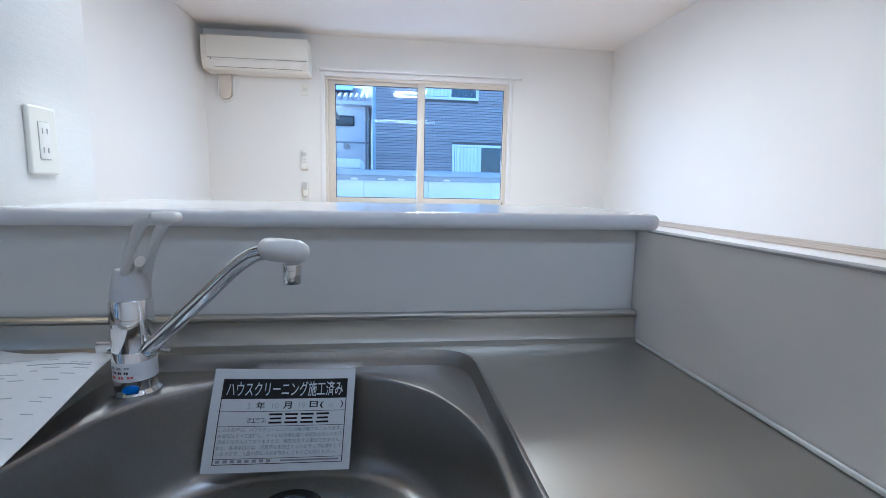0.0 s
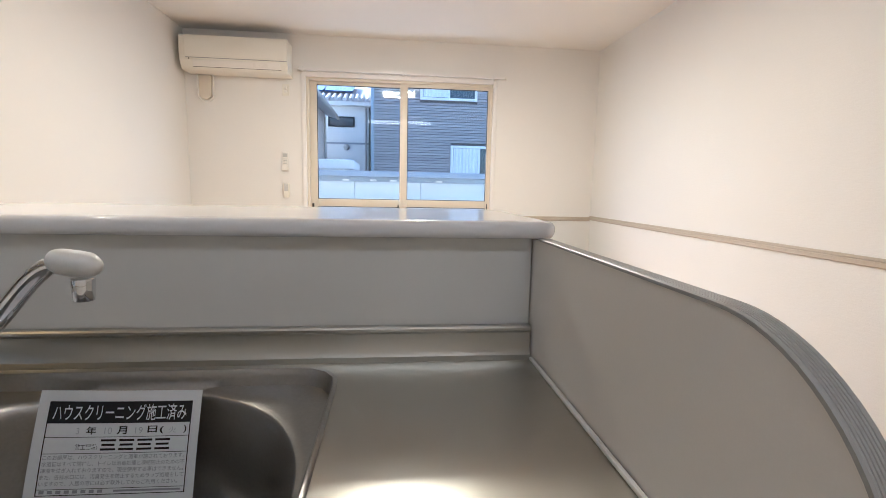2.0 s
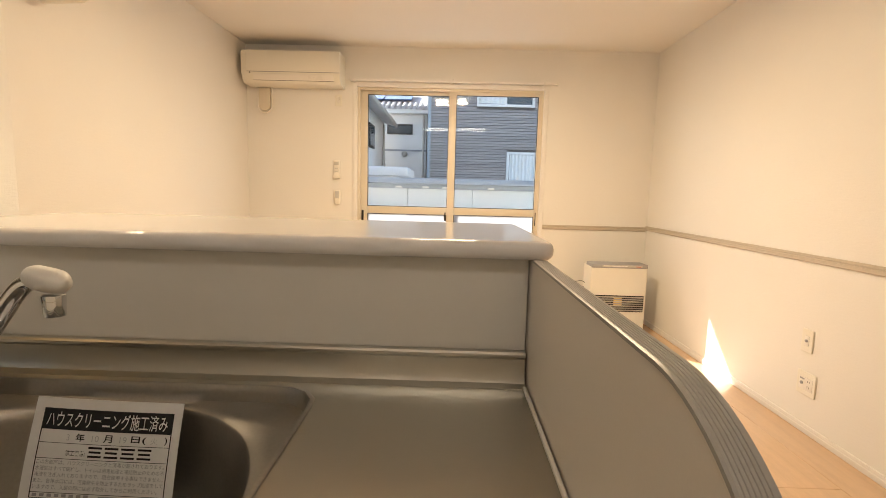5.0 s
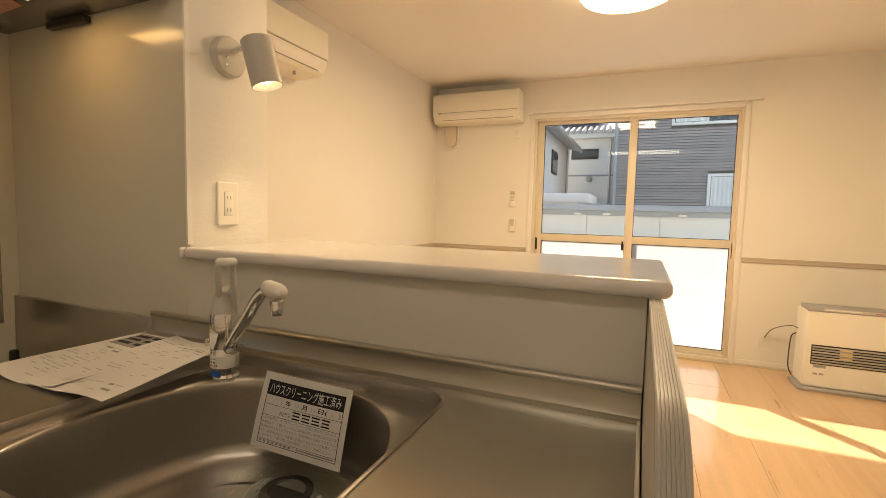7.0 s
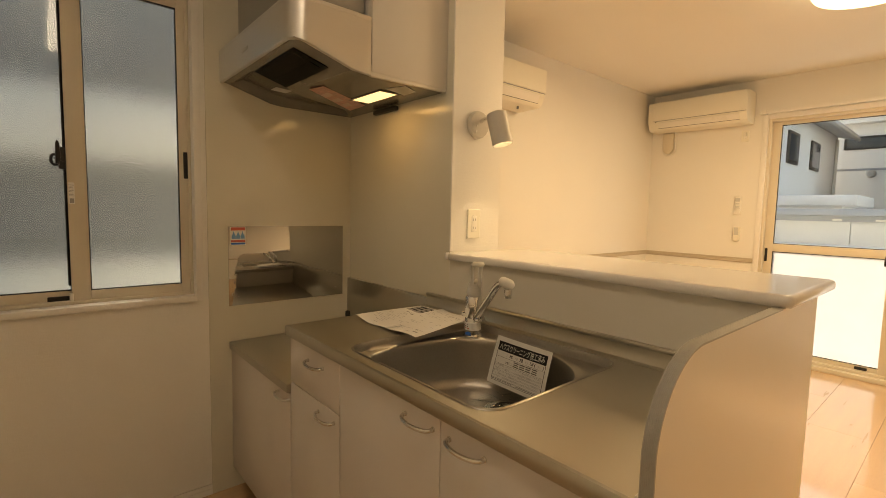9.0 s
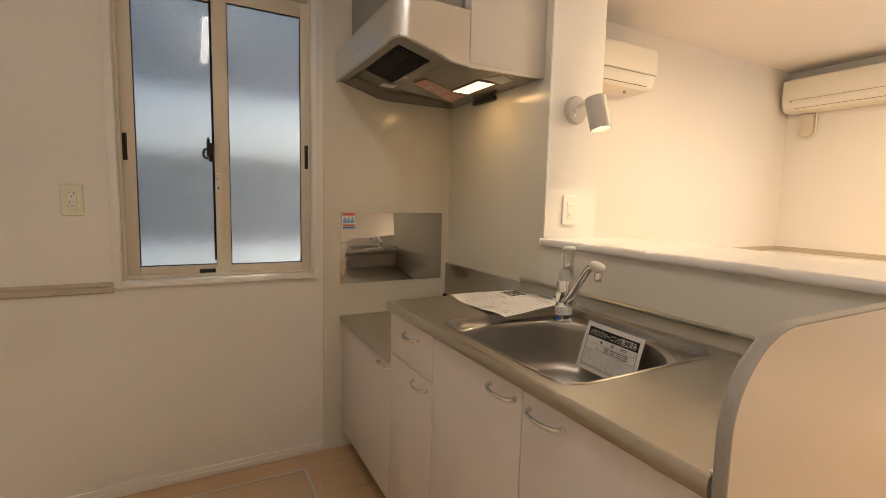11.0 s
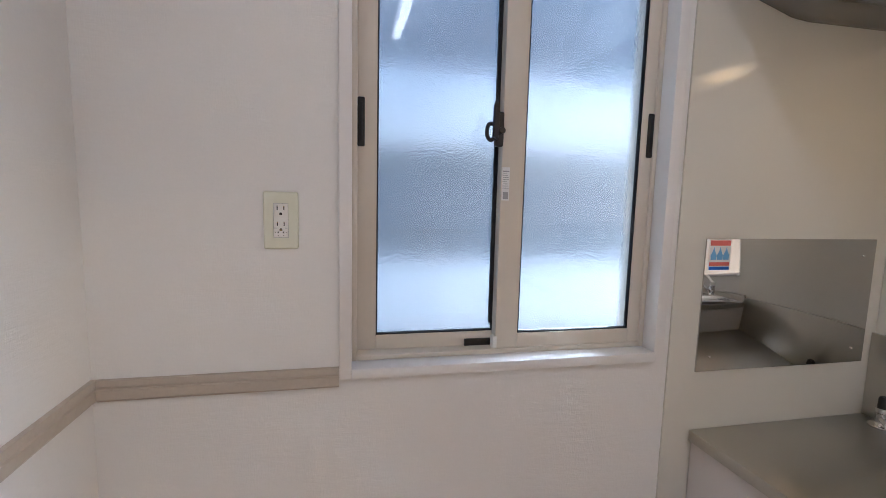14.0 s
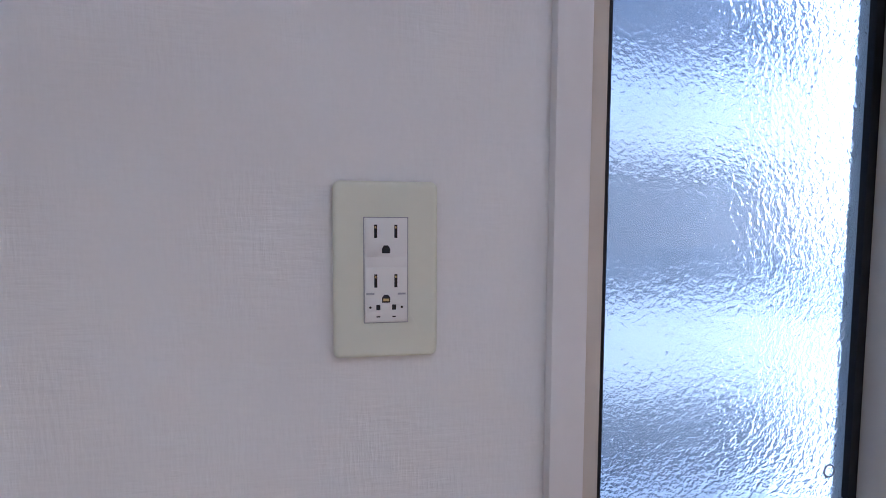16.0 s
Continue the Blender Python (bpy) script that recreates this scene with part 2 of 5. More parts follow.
def lathe(profile, m, seg=36, bm=None):
    """(radius, height) pairs turned about z, placed by m."""
    bm = bm or bmesh.new()
    rings = []
    for r, h in profile:
        if r < 1e-6:
            rings.append([bm.verts.new(m @ Vector((0, 0, h)))])
        else:
            rings.append([bm.verts.new(m @ Vector((r * math.cos(6.283185 * i / seg), r * math.sin(6.283185 * i / seg), h))) for i in range(seg)])
    faces = []
    for a, b in zip(rings, rings[1:]):
        for i in range(seg):
            j = (i + 1) % seg
            quad = [a[i % len(a)], a[j % len(a)], b[j % len(b)], b[i % len(b)]]
            quad = list(dict.fromkeys(quad))
            if len(quad) > 2:
                faces.append(bm.faces.new(quad))
    bmesh.ops.recalc_face_normals(bm, faces=faces)
    return bm


def smooth_path(points, steps=8):
    """Catmull-Rom through the points."""
    pts = [Vector(p) for p in points]
    pts = [2 * pts[0] - pts[1]] + pts + [2 * pts[-1] - pts[-2]]
    out = []
    for a, b, c, d in zip(pts, pts[1:], pts[2:], pts[3:]):
        for i in range(steps):
            u = i / steps
            out.append(0.5 * (2 * b + (c - a) * u + (2 * a - 5 * b + 4 * c - d) * u * u + (3 * b - a - 3 * c + d) * u ** 3))
    out.append(pts[-2])
    return out


def tube(points, r, seg=12, squash=1.0, bm=None):
    """A round bar along a line of points; r may be a list."""
    bm = bm or bmesh.new()
    pts = [Vector(p) for p in points]
    rings = []
    side = None
    for i, p in enumerate(pts):
        d = (pts[min(i + 1, len(pts) - 1)] - pts[max(i - 1, 0)]).normalized()
        if side is None:
            side = d.orthogonal().normalized()
        side = (side - d * side.dot(d)).normalized()
        up = d.cross(side)
        rad = r[i] if isinstance(r, (list, tuple)) else r
        rings.append([bm.verts.new(p + side * rad * math.cos(6.283185 * k / seg) + up * rad * squash * math.sin(6.283185 * k / seg)) for k in range(seg)])
    faces = [bm.faces.new((a[k], a[(k + 1) % seg], b[(k + 1) % seg], b[k])) for a, b in zip(rings, rings[1:]) for k in range(seg)]
    faces += [bm.faces.new(rings[0][::-1]), bm.faces.new(rings[-1])]
    bmesh.ops.recalc_face_normals(bm, faces=faces)
    return bm


def rounded(x0, x1, y0, y1, r, n=6):
    out = []
    for cx, cy, a in ((x1 - r, y1 - r, 0), (x0 + r, y1 - r, 90), (x0 + r, y0 + r, 180), (x1 - r, y0 + r, 270)):
        out += [(cx + r * math.cos(radians(a + 90 * i / n)), cy + r * math.sin(radians(a + 90 * i / n))) for i in range(n + 1)]
    return out


def mesh_of(name, bm, mat, sharp=35):
    me = bpy.data.meshes.new(name)
    bm.to_mesh(me)
    bm.free()
    me.materials.append(mat)
    me.shade_smooth()
    me.set_sharp_from_angle(angle=radians(sharp))
    return me


def part(name, bm, mat, parent=None, label="", sharp=35):
    """One mesh object, made in world coordinates, under a thing or a part."""
    ob = new(name, mesh_of(name, bm, mat, sharp))
    if parent is not None:
        ob.parent = parent
        if parent.type == "EMPTY":
            ob.matrix_parent_inverse = Matrix.Translation(parent.location).inverted()
    if label:
        ob["label"] = label
    return ob


def thing(name, where, label, category, group="", kind=""):
    ob = new(name)
    ob.empty_display_size = 0.05
    ob.location = where
    return tagged(ob, label, category, group, kind)


def structure(name, bm, mat, label, category):
    return tagged(part(name, bm, mat), label, category, kind="structure")


def wall_with_hole(axis, a, b, u0, u1, v0, v1, h0, h1, k0, k1):
    """A wall between a and b along axis, spanning u by v (v is height), with an opening h by k."""
    bm = bmesh.new()
    def put(p0, p1, q0, q1):
        if p1 - p0 > 1e-4 and q1 - q0 > 1e-4:
            if axis == "x":
                box(bm, a, b, p0, p1, q0, q1)
            else:
                box(bm, p0, p1, a, b, q0, q1)
    put(u0, h0, v0, v1)
    put(h1, u1, v0, v1)
    put(h0, h1, v0, k0)
    put(h0, h1, k1, v1)
    bmesh.ops.remove_doubles(bm, verts=bm.verts, dist=1e-5)
    return bm


# ---- the rooms ----
WEST, EAST, NORTH, SOUTH, TOP = -0.19, 3.48, 5.035, -0.46, 2.416
KX = 0.01                    # kitchen wall with the small window
STUB_X, STUB_Y0, STUB_Y1 = 0.77, 1.46, 1.718

structure("wall_west", boxed(WEST - 0.15, WEST, STUB_Y1, NORTH + 0.13, 0, TOP), WALLPAPER, "white woven wallpaper on the living room side wall", "wall")
structure("wall_east", boxed(EAST, EAST + 0.15, SOUTH - 0.15, NORTH + 0.13, 0, TOP), WALLPAPER, "long white woven wallpaper wall with a chair rail", "wall")
DX0, DX1, DZ1 = 0.80, 2.495, 2.082
structure("wall_north", wall_with_hole("y", NORTH, NORTH + 0.13, WEST, EAST, 0, TOP, DX0, DX1, 0.0, DZ1), WALLPAPER, "white wallpaper wall round the sliding glass door", "wall")
KW0, KW1, KZ0, KZ1 = 0.021, 0.769, 0.861, 2.069
structure("wall_kitchen", wall_with_hole("x", KX - 0.15, KX, SOUTH - 0.15, STUB_Y1, 0, TOP, KW0, KW1, KZ0, KZ1), WALLPAPER, "white woven wallpaper wall round the kitchen window", "wall")
structure("wall_south", boxed(KX, EAST, SOUTH - 0.15, SOUTH, 0, TOP), WALLPAPER, "white woven wallpaper wall with a taupe chair rail", "wall")
structure("wall_partition", boxed(KX, STUB_X, STUB_Y0, STUB_Y1, 0, TOP, bevel=0.003), WALLPAPER, "short white wall end between kitchen and living room", "wall")
structure("wall_low", boxed(STUB_X + 0.001, 1.803, STUB_Y0, STUB_Y1 + 0.012, 0, 1.0460), LAMINATE_SHADED, "low white wall carrying the breakfast bar", "wall")
structure("ceiling", boxed(WEST - 0.15, EAST + 0.15, SOUTH - 0.15, NORTH + 0.13, TOP, TOP + 0.12), CEILING, "white papered ceiling", "ceiling")
floor = structure("floor", boxed(WEST - 0.15, EAST + 0.15, SOUTH - 0.15, NORTH + 0.02, -0.12, -0.006), GROOVE, "glossy light beech plank flooring", "floor")
NICHE_PANEL = material("stove_panel_gloss", (0.68, 0.655, 0.57), 0.15, vary=0.01, fine=0.005)
structure("wall_panel_1", boxed(KX, KX + 0.005, 0.80, STUB_Y0 - 0.006, 0.0, TOP - 0.002), NICHE_PANEL, "glossy cream kitchen panel beside the stove stand", "wall panel")
structure("wall_panel_2", boxed(KX + 0.0055, STUB_X - 0.0025, STUB_Y0 - 0.006, STUB_Y0 - 0.001, 0.66, TOP - 0.002), NICHE_PANEL, "glossy cream kitchen panel behind the stove stand and worktop", "wall panel")
structure("wall_panel_3", boxed(STUB_X - 0.002, 1.803, STUB_Y0 - 0.006, STUB_Y0 - 0.001, 0.66, 1.0465), PANEL, "glossy pale panel behind the worktop under the bar", "wall panel")
structure("panel_edge", boxed(STUB_X - 0.002, STUB_X + 0.004, STUB_Y0 - 0.009, STUB_Y0 + 0.004, 1.08, TOP - 0.002), WHITE_TRIM, "slim white corner strip of the panel", "trim")

# rails and skirtings, with a grooved moulding
RAIL_Z = 0.868


def moulding(u0, u1, axis, at, out, z0, z1, name, mat, label):
    """A strip along a wall: axis is the way it runs, at the wall, out its thickness (signed)."""
    h = z1 - z0
    prof = [(0, z0), (out * 0.7, z0), (out, z0 + h * 0.12), (out, z0 + h * 0.55), (out * 0.75, z0 + h * 0.6), (out * 0.75, z0 + h * 0.68), (out, z0 + h * 0.73), (out * 0.85, z1), (0, z1)]
    return structure(name, prism([(at + p, q) for p, q in prof], axis, u0, u1), mat, label, "moulding")


moulding(SOUTH + 0.012, 0.0015, "y", KX, 0.012, RAIL_Z - 0.042, RAIL_Z, "rail_kitchen", TRIM, "grooved taupe chair rail ending at the window casing")
moulding(KX, EAST, "x", SOUTH, 0.012, RAIL_Z - 0.042, RAIL_Z, "rail_south", TRIM, "grooved taupe chair rail")
moulding(STUB_Y1 + 0.02, NORTH, "y", WEST, 0.012, RAIL_Z - 0.04, RAIL_Z, "rail_west", TRIM, "grooved taupe chair rail")
moulding(SOUTH + 0.012, NORTH, "y", EAST, -0.012, RAIL_Z - 0.02, RAIL_Z + 0.02, "rail_east", TRIM, "grooved taupe chair rail")
moulding(WEST + 0.012, DX0 - 0.03, "x", NORTH, -0.012, RAIL_Z - 0.04, RAIL_Z, "rail_north_1", TRIM, "grooved taupe chair rail")
moulding(DX1 + 0.03, EAST - 0.012, "x", NORTH, -0.012, RAIL_Z - 0.03, RAIL_Z + 0.01, "rail_north_2", TRIM, "grooved taupe chair rail")
for nm, args in (("baseboard_kitchen", (SOUTH + 0.01, 0.799, "y", KX, 0.009)), ("baseboard_south", (KX, EAST, "x", SOUTH, 0.009)), ("baseboard_east", (SOUTH + 0.01, NORTH, "y", EAST, -0.009)),
                 ("baseboard_west", (STUB_Y1, NORTH, "y", WEST, 0.009)), ("baseboard_north_1", (WEST + 0.01, DX0 - 0.03, "x", NORTH, -0.009)), ("baseboard_north_2", (DX1 + 0.03, EAST - 0.01, "x", NORTH, -0.009))):
    moulding(*args, 0.0, 0.045, nm, WHITE_TRIM, "low white skirting board along the floor")


# ---- sliding glass door ----
def pane_frame(bm, axis, at, th, u0, u1, v0, v1, w, wt=None, wb=None, mid=None, bevel=0.002, w2=None):
    """A sash: stiles of width w (the second w2) and rails round u by v, th thick, starting at 'at' along axis."""
    wt, wb, w2 = wt or w, wb or w, w2 or w
    def put(p0, p1, q0, q1):
        if axis == "y":
            box(bm, p0, p1, at, at + th, q0, q1, bevel)
        else:
            box(bm, at, at + th, p0, p1, q0, q1, bevel)
    put(u0, u0 + w, v0, v1)
    put(u1 - w2, u1, v0, v1)
    put(u0 + w, u1 - w2, v0, v0 + wb)
    put(u0 + w, u1 - w2, v1 - wt, v1)
    if mid:
        put(u0 + w, u1 - w2, mid[0], mid[1])
    return bm


door = tagged(new("door_1"), "cream aluminium sliding glass door, closed, frosted below", "sliding door", kind="structure")
# lining round the opening
bm = bmesh.new()
box(bm, DX0 - 0.028, DX0 + 0.012, NORTH - 0.010, NORTH + 0.09, 0.0, DZ1 + 0.028, 0.003)
box(bm, DX1 - 0.012, DX1 + 0.028, NORTH - 0.010, NORTH + 0.09, 0.0, DZ1 + 0.028, 0.003)
box(bm, DX0 + 0.012, DX1 - 0.012, NORTH - 0.010, NORTH + 0.09, DZ1 - 0.012, DZ1 + 0.028, 0.003)
part("door_casing", bm, WHITE_TRIM, door)
part("sill", boxed(DX0 + 0.012, DX1 - 0.012, NORTH - 0.035, NORTH + 0.125, 0.0, 0.035, bevel=0.004), SASH, door)
bm = bmesh.new()
pane_frame(bm, "y", NORTH + 0.012, 0.10, DX0 + 0.012, DX1 - 0.012, 0.035, DZ1 - 0.012, 0.022)
part("door_frame", bm, SASH, door)
MIDX = 1.655
PANE_TOP = 2.016
left_sash = part("sash", pane_frame(bmesh.new(), "y", NORTH + 0.062, 0.032, DX0 + 0.034, 1.700, 0.05, DZ1 - 0.026, 0.064, DZ1 - 0.026 - PANE_TOP, 0.042, (0.938, 1.008), w2=0.062), SASH, door)
right_sash = part("sash", pane_frame(bmesh.new(), "y", NORTH + 0.022, 0.032, 1.638, DX1 - 0.012, 0.05, DZ1 - 0.026, 0.067, DZ1 - 0.026 - PANE_TOP, 0.040, (0.943, 1.011), w2=0.043), SASH, door)
for sash, y, x0, x1, zz in ((left_sash, NORTH + 0.075, DX0 + 0.098, 1.638, (0.092, 0.938, 1.008, PANE_TOP)), (right_sash, NORTH + 0.035, 1.705, DX1 - 0.055, (0.090, 0.943, 1.011, PANE_TOP))):
    low = part("frosted_pane", boxed(x0, x1, y, y + 0.005, zz[0], zz[1]), FROST_SOFT, sash, "frosted glass pane")
    up = part("clear_pane", boxed(x0, x1, y, y + 0.004, zz[2], zz[3]), CLEAR, sash, "clear glass pane")
    up.visible_shadow = False
    g = 0.004
    for z0, z1 in ((zz[0], zz[1]), (zz[2], zz[3])):
        bm = bmesh.new()
        pane_frame(bm, "y", y - 0.014, 0.012, x0 - 0.001, x1 + 0.001, z0 - 0.001, z1 + 0.001, g, bevel=0)
        part("gasket", bm, RUBBER, sash, "thin black glazing gasket")
part("pull", boxed(DX0 + 0.042, DX0 + 0.062, NORTH + 0.056, NORTH + 0.064, 0.85, 0.965, bevel=0.004), DARK, left_sash, "black recessed finger pull")
part("pull", boxed(DX1 - 0.040, DX1 - 0.021, NORTH + 0.015, NORTH + 0.025, 0.86, 0.985, bevel=0.004), DARK, right_sash, "black recessed finger pull")
bm = boxed(MIDX - 0.040, MIDX - 0.018, NORTH + 0.012, NORTH + 0.037, 0.885, 0.94, bevel=0.004)
box(bm, MIDX - 0.035, MIDX - 0.024, NORTH + 0.000, NORTH + 0.014, 0.89, 0.965, 0.003)
part("crescent_lock", bm, DARK, door, "black crescent lock")
part("stopper", boxed(1.50, 1.575, NORTH + 0.052, NORTH + 0.064, 0.060, 0.082, bevel=0.003), DARK, left_sash, "black stopper")
# curtain rail
rail = thing("curtain_rail", (1.66, NORTH - 0.03, 2.13), "slim white metal curtain rail above the glass door", "curtain rail")
part("track", prism([(NORTH - 0.052, 2.112), (NORTH - 0.022, 2.112), (NORTH - 0.022, 2.132), (NORTH - 0.052, 2.132)], "x", 0.760, 2.588, bevel=0.002), WHITE_TRIM, rail)
for x in (0.79, 1.66, 2.48):
    part("bracket", boxed(x - 0.012, x + 0.012, NORTH - 0.058, NORTH, 2.106, 2.138, bevel=0.002), WHITE_TRIM, rail)
for x in (0.757, 2.586):
    part("end_cap", boxed(x - 0.006, x + 0.008, NORTH - 0.056, NORTH - 0.018, 2.108, 2.136, bevel=0.003), WHITE_PLASTIC, rail)
for x in (2.46, 2.475, 2.49):
    part("runner", boxed(x - 0.004, x + 0.004, NORTH - 0.042, NORTH - 0.032, 2.096, 2.113, bevel=0.001), WHITE_PLASTIC, rail)

# ---- kitchen window ----
kw = tagged(new("window_1"), "cream sliding kitchen window with pebbled frosted glass", "window", kind="structure")
bm = bmesh.new()
C0, C1, CZ0, CZ1 = 0.002, 0.780, 0.842, 2.10
box(bm, KX - 0.10, KX + 0.010, C0, C0 + 0.026, CZ0, CZ1, 0.002)
box(bm, KX - 0.10, KX + 0.010, C1 - 0.026, C1, CZ0, CZ1, 0.002)
box(bm, KX - 0.10, KX + 0.010, C0 + 0.026, C1 - 0.026, CZ1 - 0.034, CZ1, 0.002)
box(bm, KX - 0.10, KX + 0.016, C0 + 0.026, C1 - 0.026, CZ0, CZ0 + 0.023, 0.003)
part("casing", bm, WHITE_TRIM, kw)
part("outer_frame", pane_frame(bmesh.new(), "x", KX - 0.135, 0.10, C0 + 0.026, C1 - 0.026, CZ0 + 0.023, CZ1 - 0.034, 0.012), SASH, kw)
back_sash = part("sash", pane_frame(bmesh.new(), "x", KX - 0.101, 0.028, 0.030, 0.408, 0.862, 2.05, 0.054, 0.06, 0.049, w2=0.043), SASH, kw)
front_sash = part("sash", pane_frame(bmesh.new(), "x", KX - 0.072, 0.030, 0.362, 0.752, 0.862, 2.05, 0.055, 0.06, 0.049, w2=0.040), SASH, kw)
for sash, x, y0, y1, z0, z1 in ((back_sash, KX - 0.089, 0.083, 0.366, 0.910, 1.99), (front_sash, KX - 0.060, 0.416, 0.713, 0.910, 1.99)):
    p = part("pebbled_pane", boxed(x, x + 0.004, y0, y1, z0, z1), FROSTED, sash, "pebbled frosted glass pane")
    p.visible_shadow = sash is front_sash
    part("smooth_face", boxed(x + 0.0044, x + 0.0049, y0, y1, z0, z1), CLEAR, sash, "smooth inner face of the glass").visible_shadow = False
    part("gasket", pane_frame(bmesh.new(), "x", x + 0.005, 0.010, y0 - 0.002, y1 + 0.002, z0 - 0.002, z1 + 0.002, 0.006, bevel=0), RUBBER, sash, "black glazing gasket")
    logo = part("maker_mark", lathe([(0.0055, 0), (0.0055, 0.0008), (0.007, 0.0008), (0.007, 0)], Matrix.Translation((x + 0.0045, y1 - 0.022, z0 + 0.045)) @ pose(0, 0, 0, 0, 90, 0), 20), GREY_INK, sash, "small etched ring mark")
part("gasket_strip", boxed(KX - 0.079, KX - 0.0725, 0.354, 0.3665, 0.93, 2.0), RUBBER, kw, "black weather strip between the sashes")
for y0, sash, x in ((0.041, back_sash, KX - 0.073), (0.727, front_sash, KX - 0.042)):
    pl = part("pull", boxed(x - 0.002, x + 0.004, y0, y0 + 0.016, 1.335, 1.440, bevel=0.003), DARK, sash, "black recessed finger pull")
    part("pull_hollow", boxed(x + 0.0042, x + 0.0052, y0 + 0.005, y0 + 0.011, 1.347, 1.428, bevel=0.0004), RUBBER, pl)
part("stopper", boxed(KX - 0.0755, KX - 0.067, 0.294, 0.360, 0.871, 0.893, bevel=0.002), DARK, back_sash, "black stopper block")
part("corner_clip", boxed(KX - 0.06, KX - 0.04, 0.355, 0.366, 0.866, 0.905, bevel=0.002), WHITE_PLASTIC, front_sash, "small white corner clip")
lock = part("crescent_lock", boxed(KX - 0.043, KX - 0.028, 0.3400, 0.3600, 1.344, 1.420, bevel=0.004), DARK, kw, "black crescent lock")
part("lock_lever", prism([(0.3320, 1.364), (0.3435, 1.358), (0.3470, 1.384), (0.3450, 1.432), (0.3385, 1.444), (0.3330, 1.432)], "x", KX - 0.031, KX - 0.018, bevel=0.003), DARK, lock)
part("lock_pivot", cylinder(0.0075, 0.012, Matrix.Translation((KX - 0.022, 0.3520, 1.378)) @ pose(0, 0, 0, 0, 90, 0), seg=20, bevel=0.002), DARK, lock)
part("lock_hook", tube(smooth_path([(KX - 0.036, 0.3380, 1.394), (KX - 0.032, 0.3240, 1.390), (KX - 0.032, 0.3210, 1.370), (KX - 0.034, 0.3290, 1.358), (KX - 0.036, 0.3400, 1.362)]), 0.0048, 8), DARK, lock)
sticker = part("paper_sticker", boxed(KX - 0.0416, KX - 0.0410, 0.3635, 0.3815, 1.225, 1.300), PAPER, front_sash, "small white printed instruction sticker")
for i in range(9):
    z = 1.292 - i * 0.0048
    part("text_bar", boxed(KX - 0.0408, KX - 0.0403, 0.365, 0.380 - (i * 7 % 4) * 0.0015, z - (0.0022 if i == 0 else 0.0012), z), GREY_INK, sticker)
part("print_block", boxed(KX - 0.0408, KX - 0.0403, 0.367, 0.379, 1.228, 1.244), GREY_INK, sticker)

# ---- kitchen unit ----
CZ = 0.852                   # worktop height
CX0, CX1, CY0, CY1 = 0.642, 1.803, 0.880, 1.452


def polar_loop(poly, c, angles):
    """Where rays from c at the given angles meet the closed outline."""
    out = []
    for a in angles:
        d = Vector((math.cos(a), math.sin(a)))
        best = 0.0
        for (x0, y0), (x1, y1) in zip(poly, poly[1:] + poly[:1]):
            ex, ey = x1 - x0, y1 - y0
            det = d.x * ey - d.y * ex
            if abs(det) < 1e-12:
                continue
            s = ((x0 - c[0]) * ey - (y0 - c[1]) * ex) / det
            u = ((x0 - c[0]) * d.y - (y0 - c[1]) * d.x) / det
            if s > 0 and -1e-9 <= u <= 1 + 1e-9:
                best = max(best, s)
        out.append((c[0] + d.x * best, c[1] + d.y * best))
    return out


def ring_mesh(rings, cap=False, bm=None):
    bm = bm or bmesh.new()
    loops = [[bm.verts.new(p) for p in ring] for ring in rings]
    n = len(loops[0])
    for a, b in zip(loops, loops[1:]):
        for i in range(n):
            bm.faces.new((a[i], a[(i + 1) % n], b[(i + 1) % n], b[i]))
    if cap:
        bm.faces.new(loops[-1])
    return bm


SC = (1.22, 1.16)
corner_angles = [math.atan2(y - SC[1], x - SC[0]) for x in (CX0, CX1) for y in (CY0, CY1)]
ANG = sorted([6.283185 * i / 88 - math.pi for i in range(88)] + corner_angles)
rim_poly = rounded(0.954, 1.500, 0.908, 1.404, 0.055)
counter_poly = [(CX0, CY0), (CX1, CY0), (CX1, CY1), (CX0, CY1)]
bowl_poly = [(p.x, p.y) for p in smooth_path([(0.984, 0.995), (0.974, 1.07), (0.978, 1.165), (1.020, 1.283), (1.104, 1.360), (1.21, 1.381), (1.32, 1.374), (1.40, 1.328), (1.447, 1.268), (1.475, 1.185), (1.479, 1.085), (1.457, 0.980), (1.40, 0.952), (1.25, 0.946), (1.08, 0.946), (1.010, 0.958), (0.984, 0.995)], 6)][:-1]
rim, outer, bowl = (polar_loop(p, SC, ANG) for p in (rim_poly, counter_poly, bowl_poly))


def scaled(loop, k, z, c=SC):
    return [(c[0] + (x - c[0]) * k, c[1] + (y - c[1]) * k, z) for x, y in loop]


worktop = thing("worktop", (1.22, 1.15, CZ), "brushed stainless steel worktop with a raised back edge", "worktop")
bm = ring_mesh([scaled(rim, 1.0, CZ - 0.012), scaled(rim, 1.0, CZ), [(x, y, CZ) for x, y in outer]])
part("top_sheet", bm, STEEL, worktop)
nose = [(CY0 + 0.001, CZ), (CY0 - 0.003, CZ + 0.002), (CY0 - 0.008, CZ), (CY0 - 0.0105, CZ - 0.006), (CY0 - 0.0100, CZ - 0.026), (CY0 - 0.006, CZ - 0.033), (CY0 + 0.018, CZ - 0.033), (CY0 + 0.018, CZ - 0.02), (CY0 + 0.001, CZ - 0.02)]
part("front_edge", prism(nose, "x", CX0, CX1), STEEL, worktop)
part("side_edge", boxed(CX0 - 0.006, CX0 - 0.0002, CY0 - 0.0105, CY1, CZ - 0.033, CZ, bevel=0.004), STEEL, worktop)
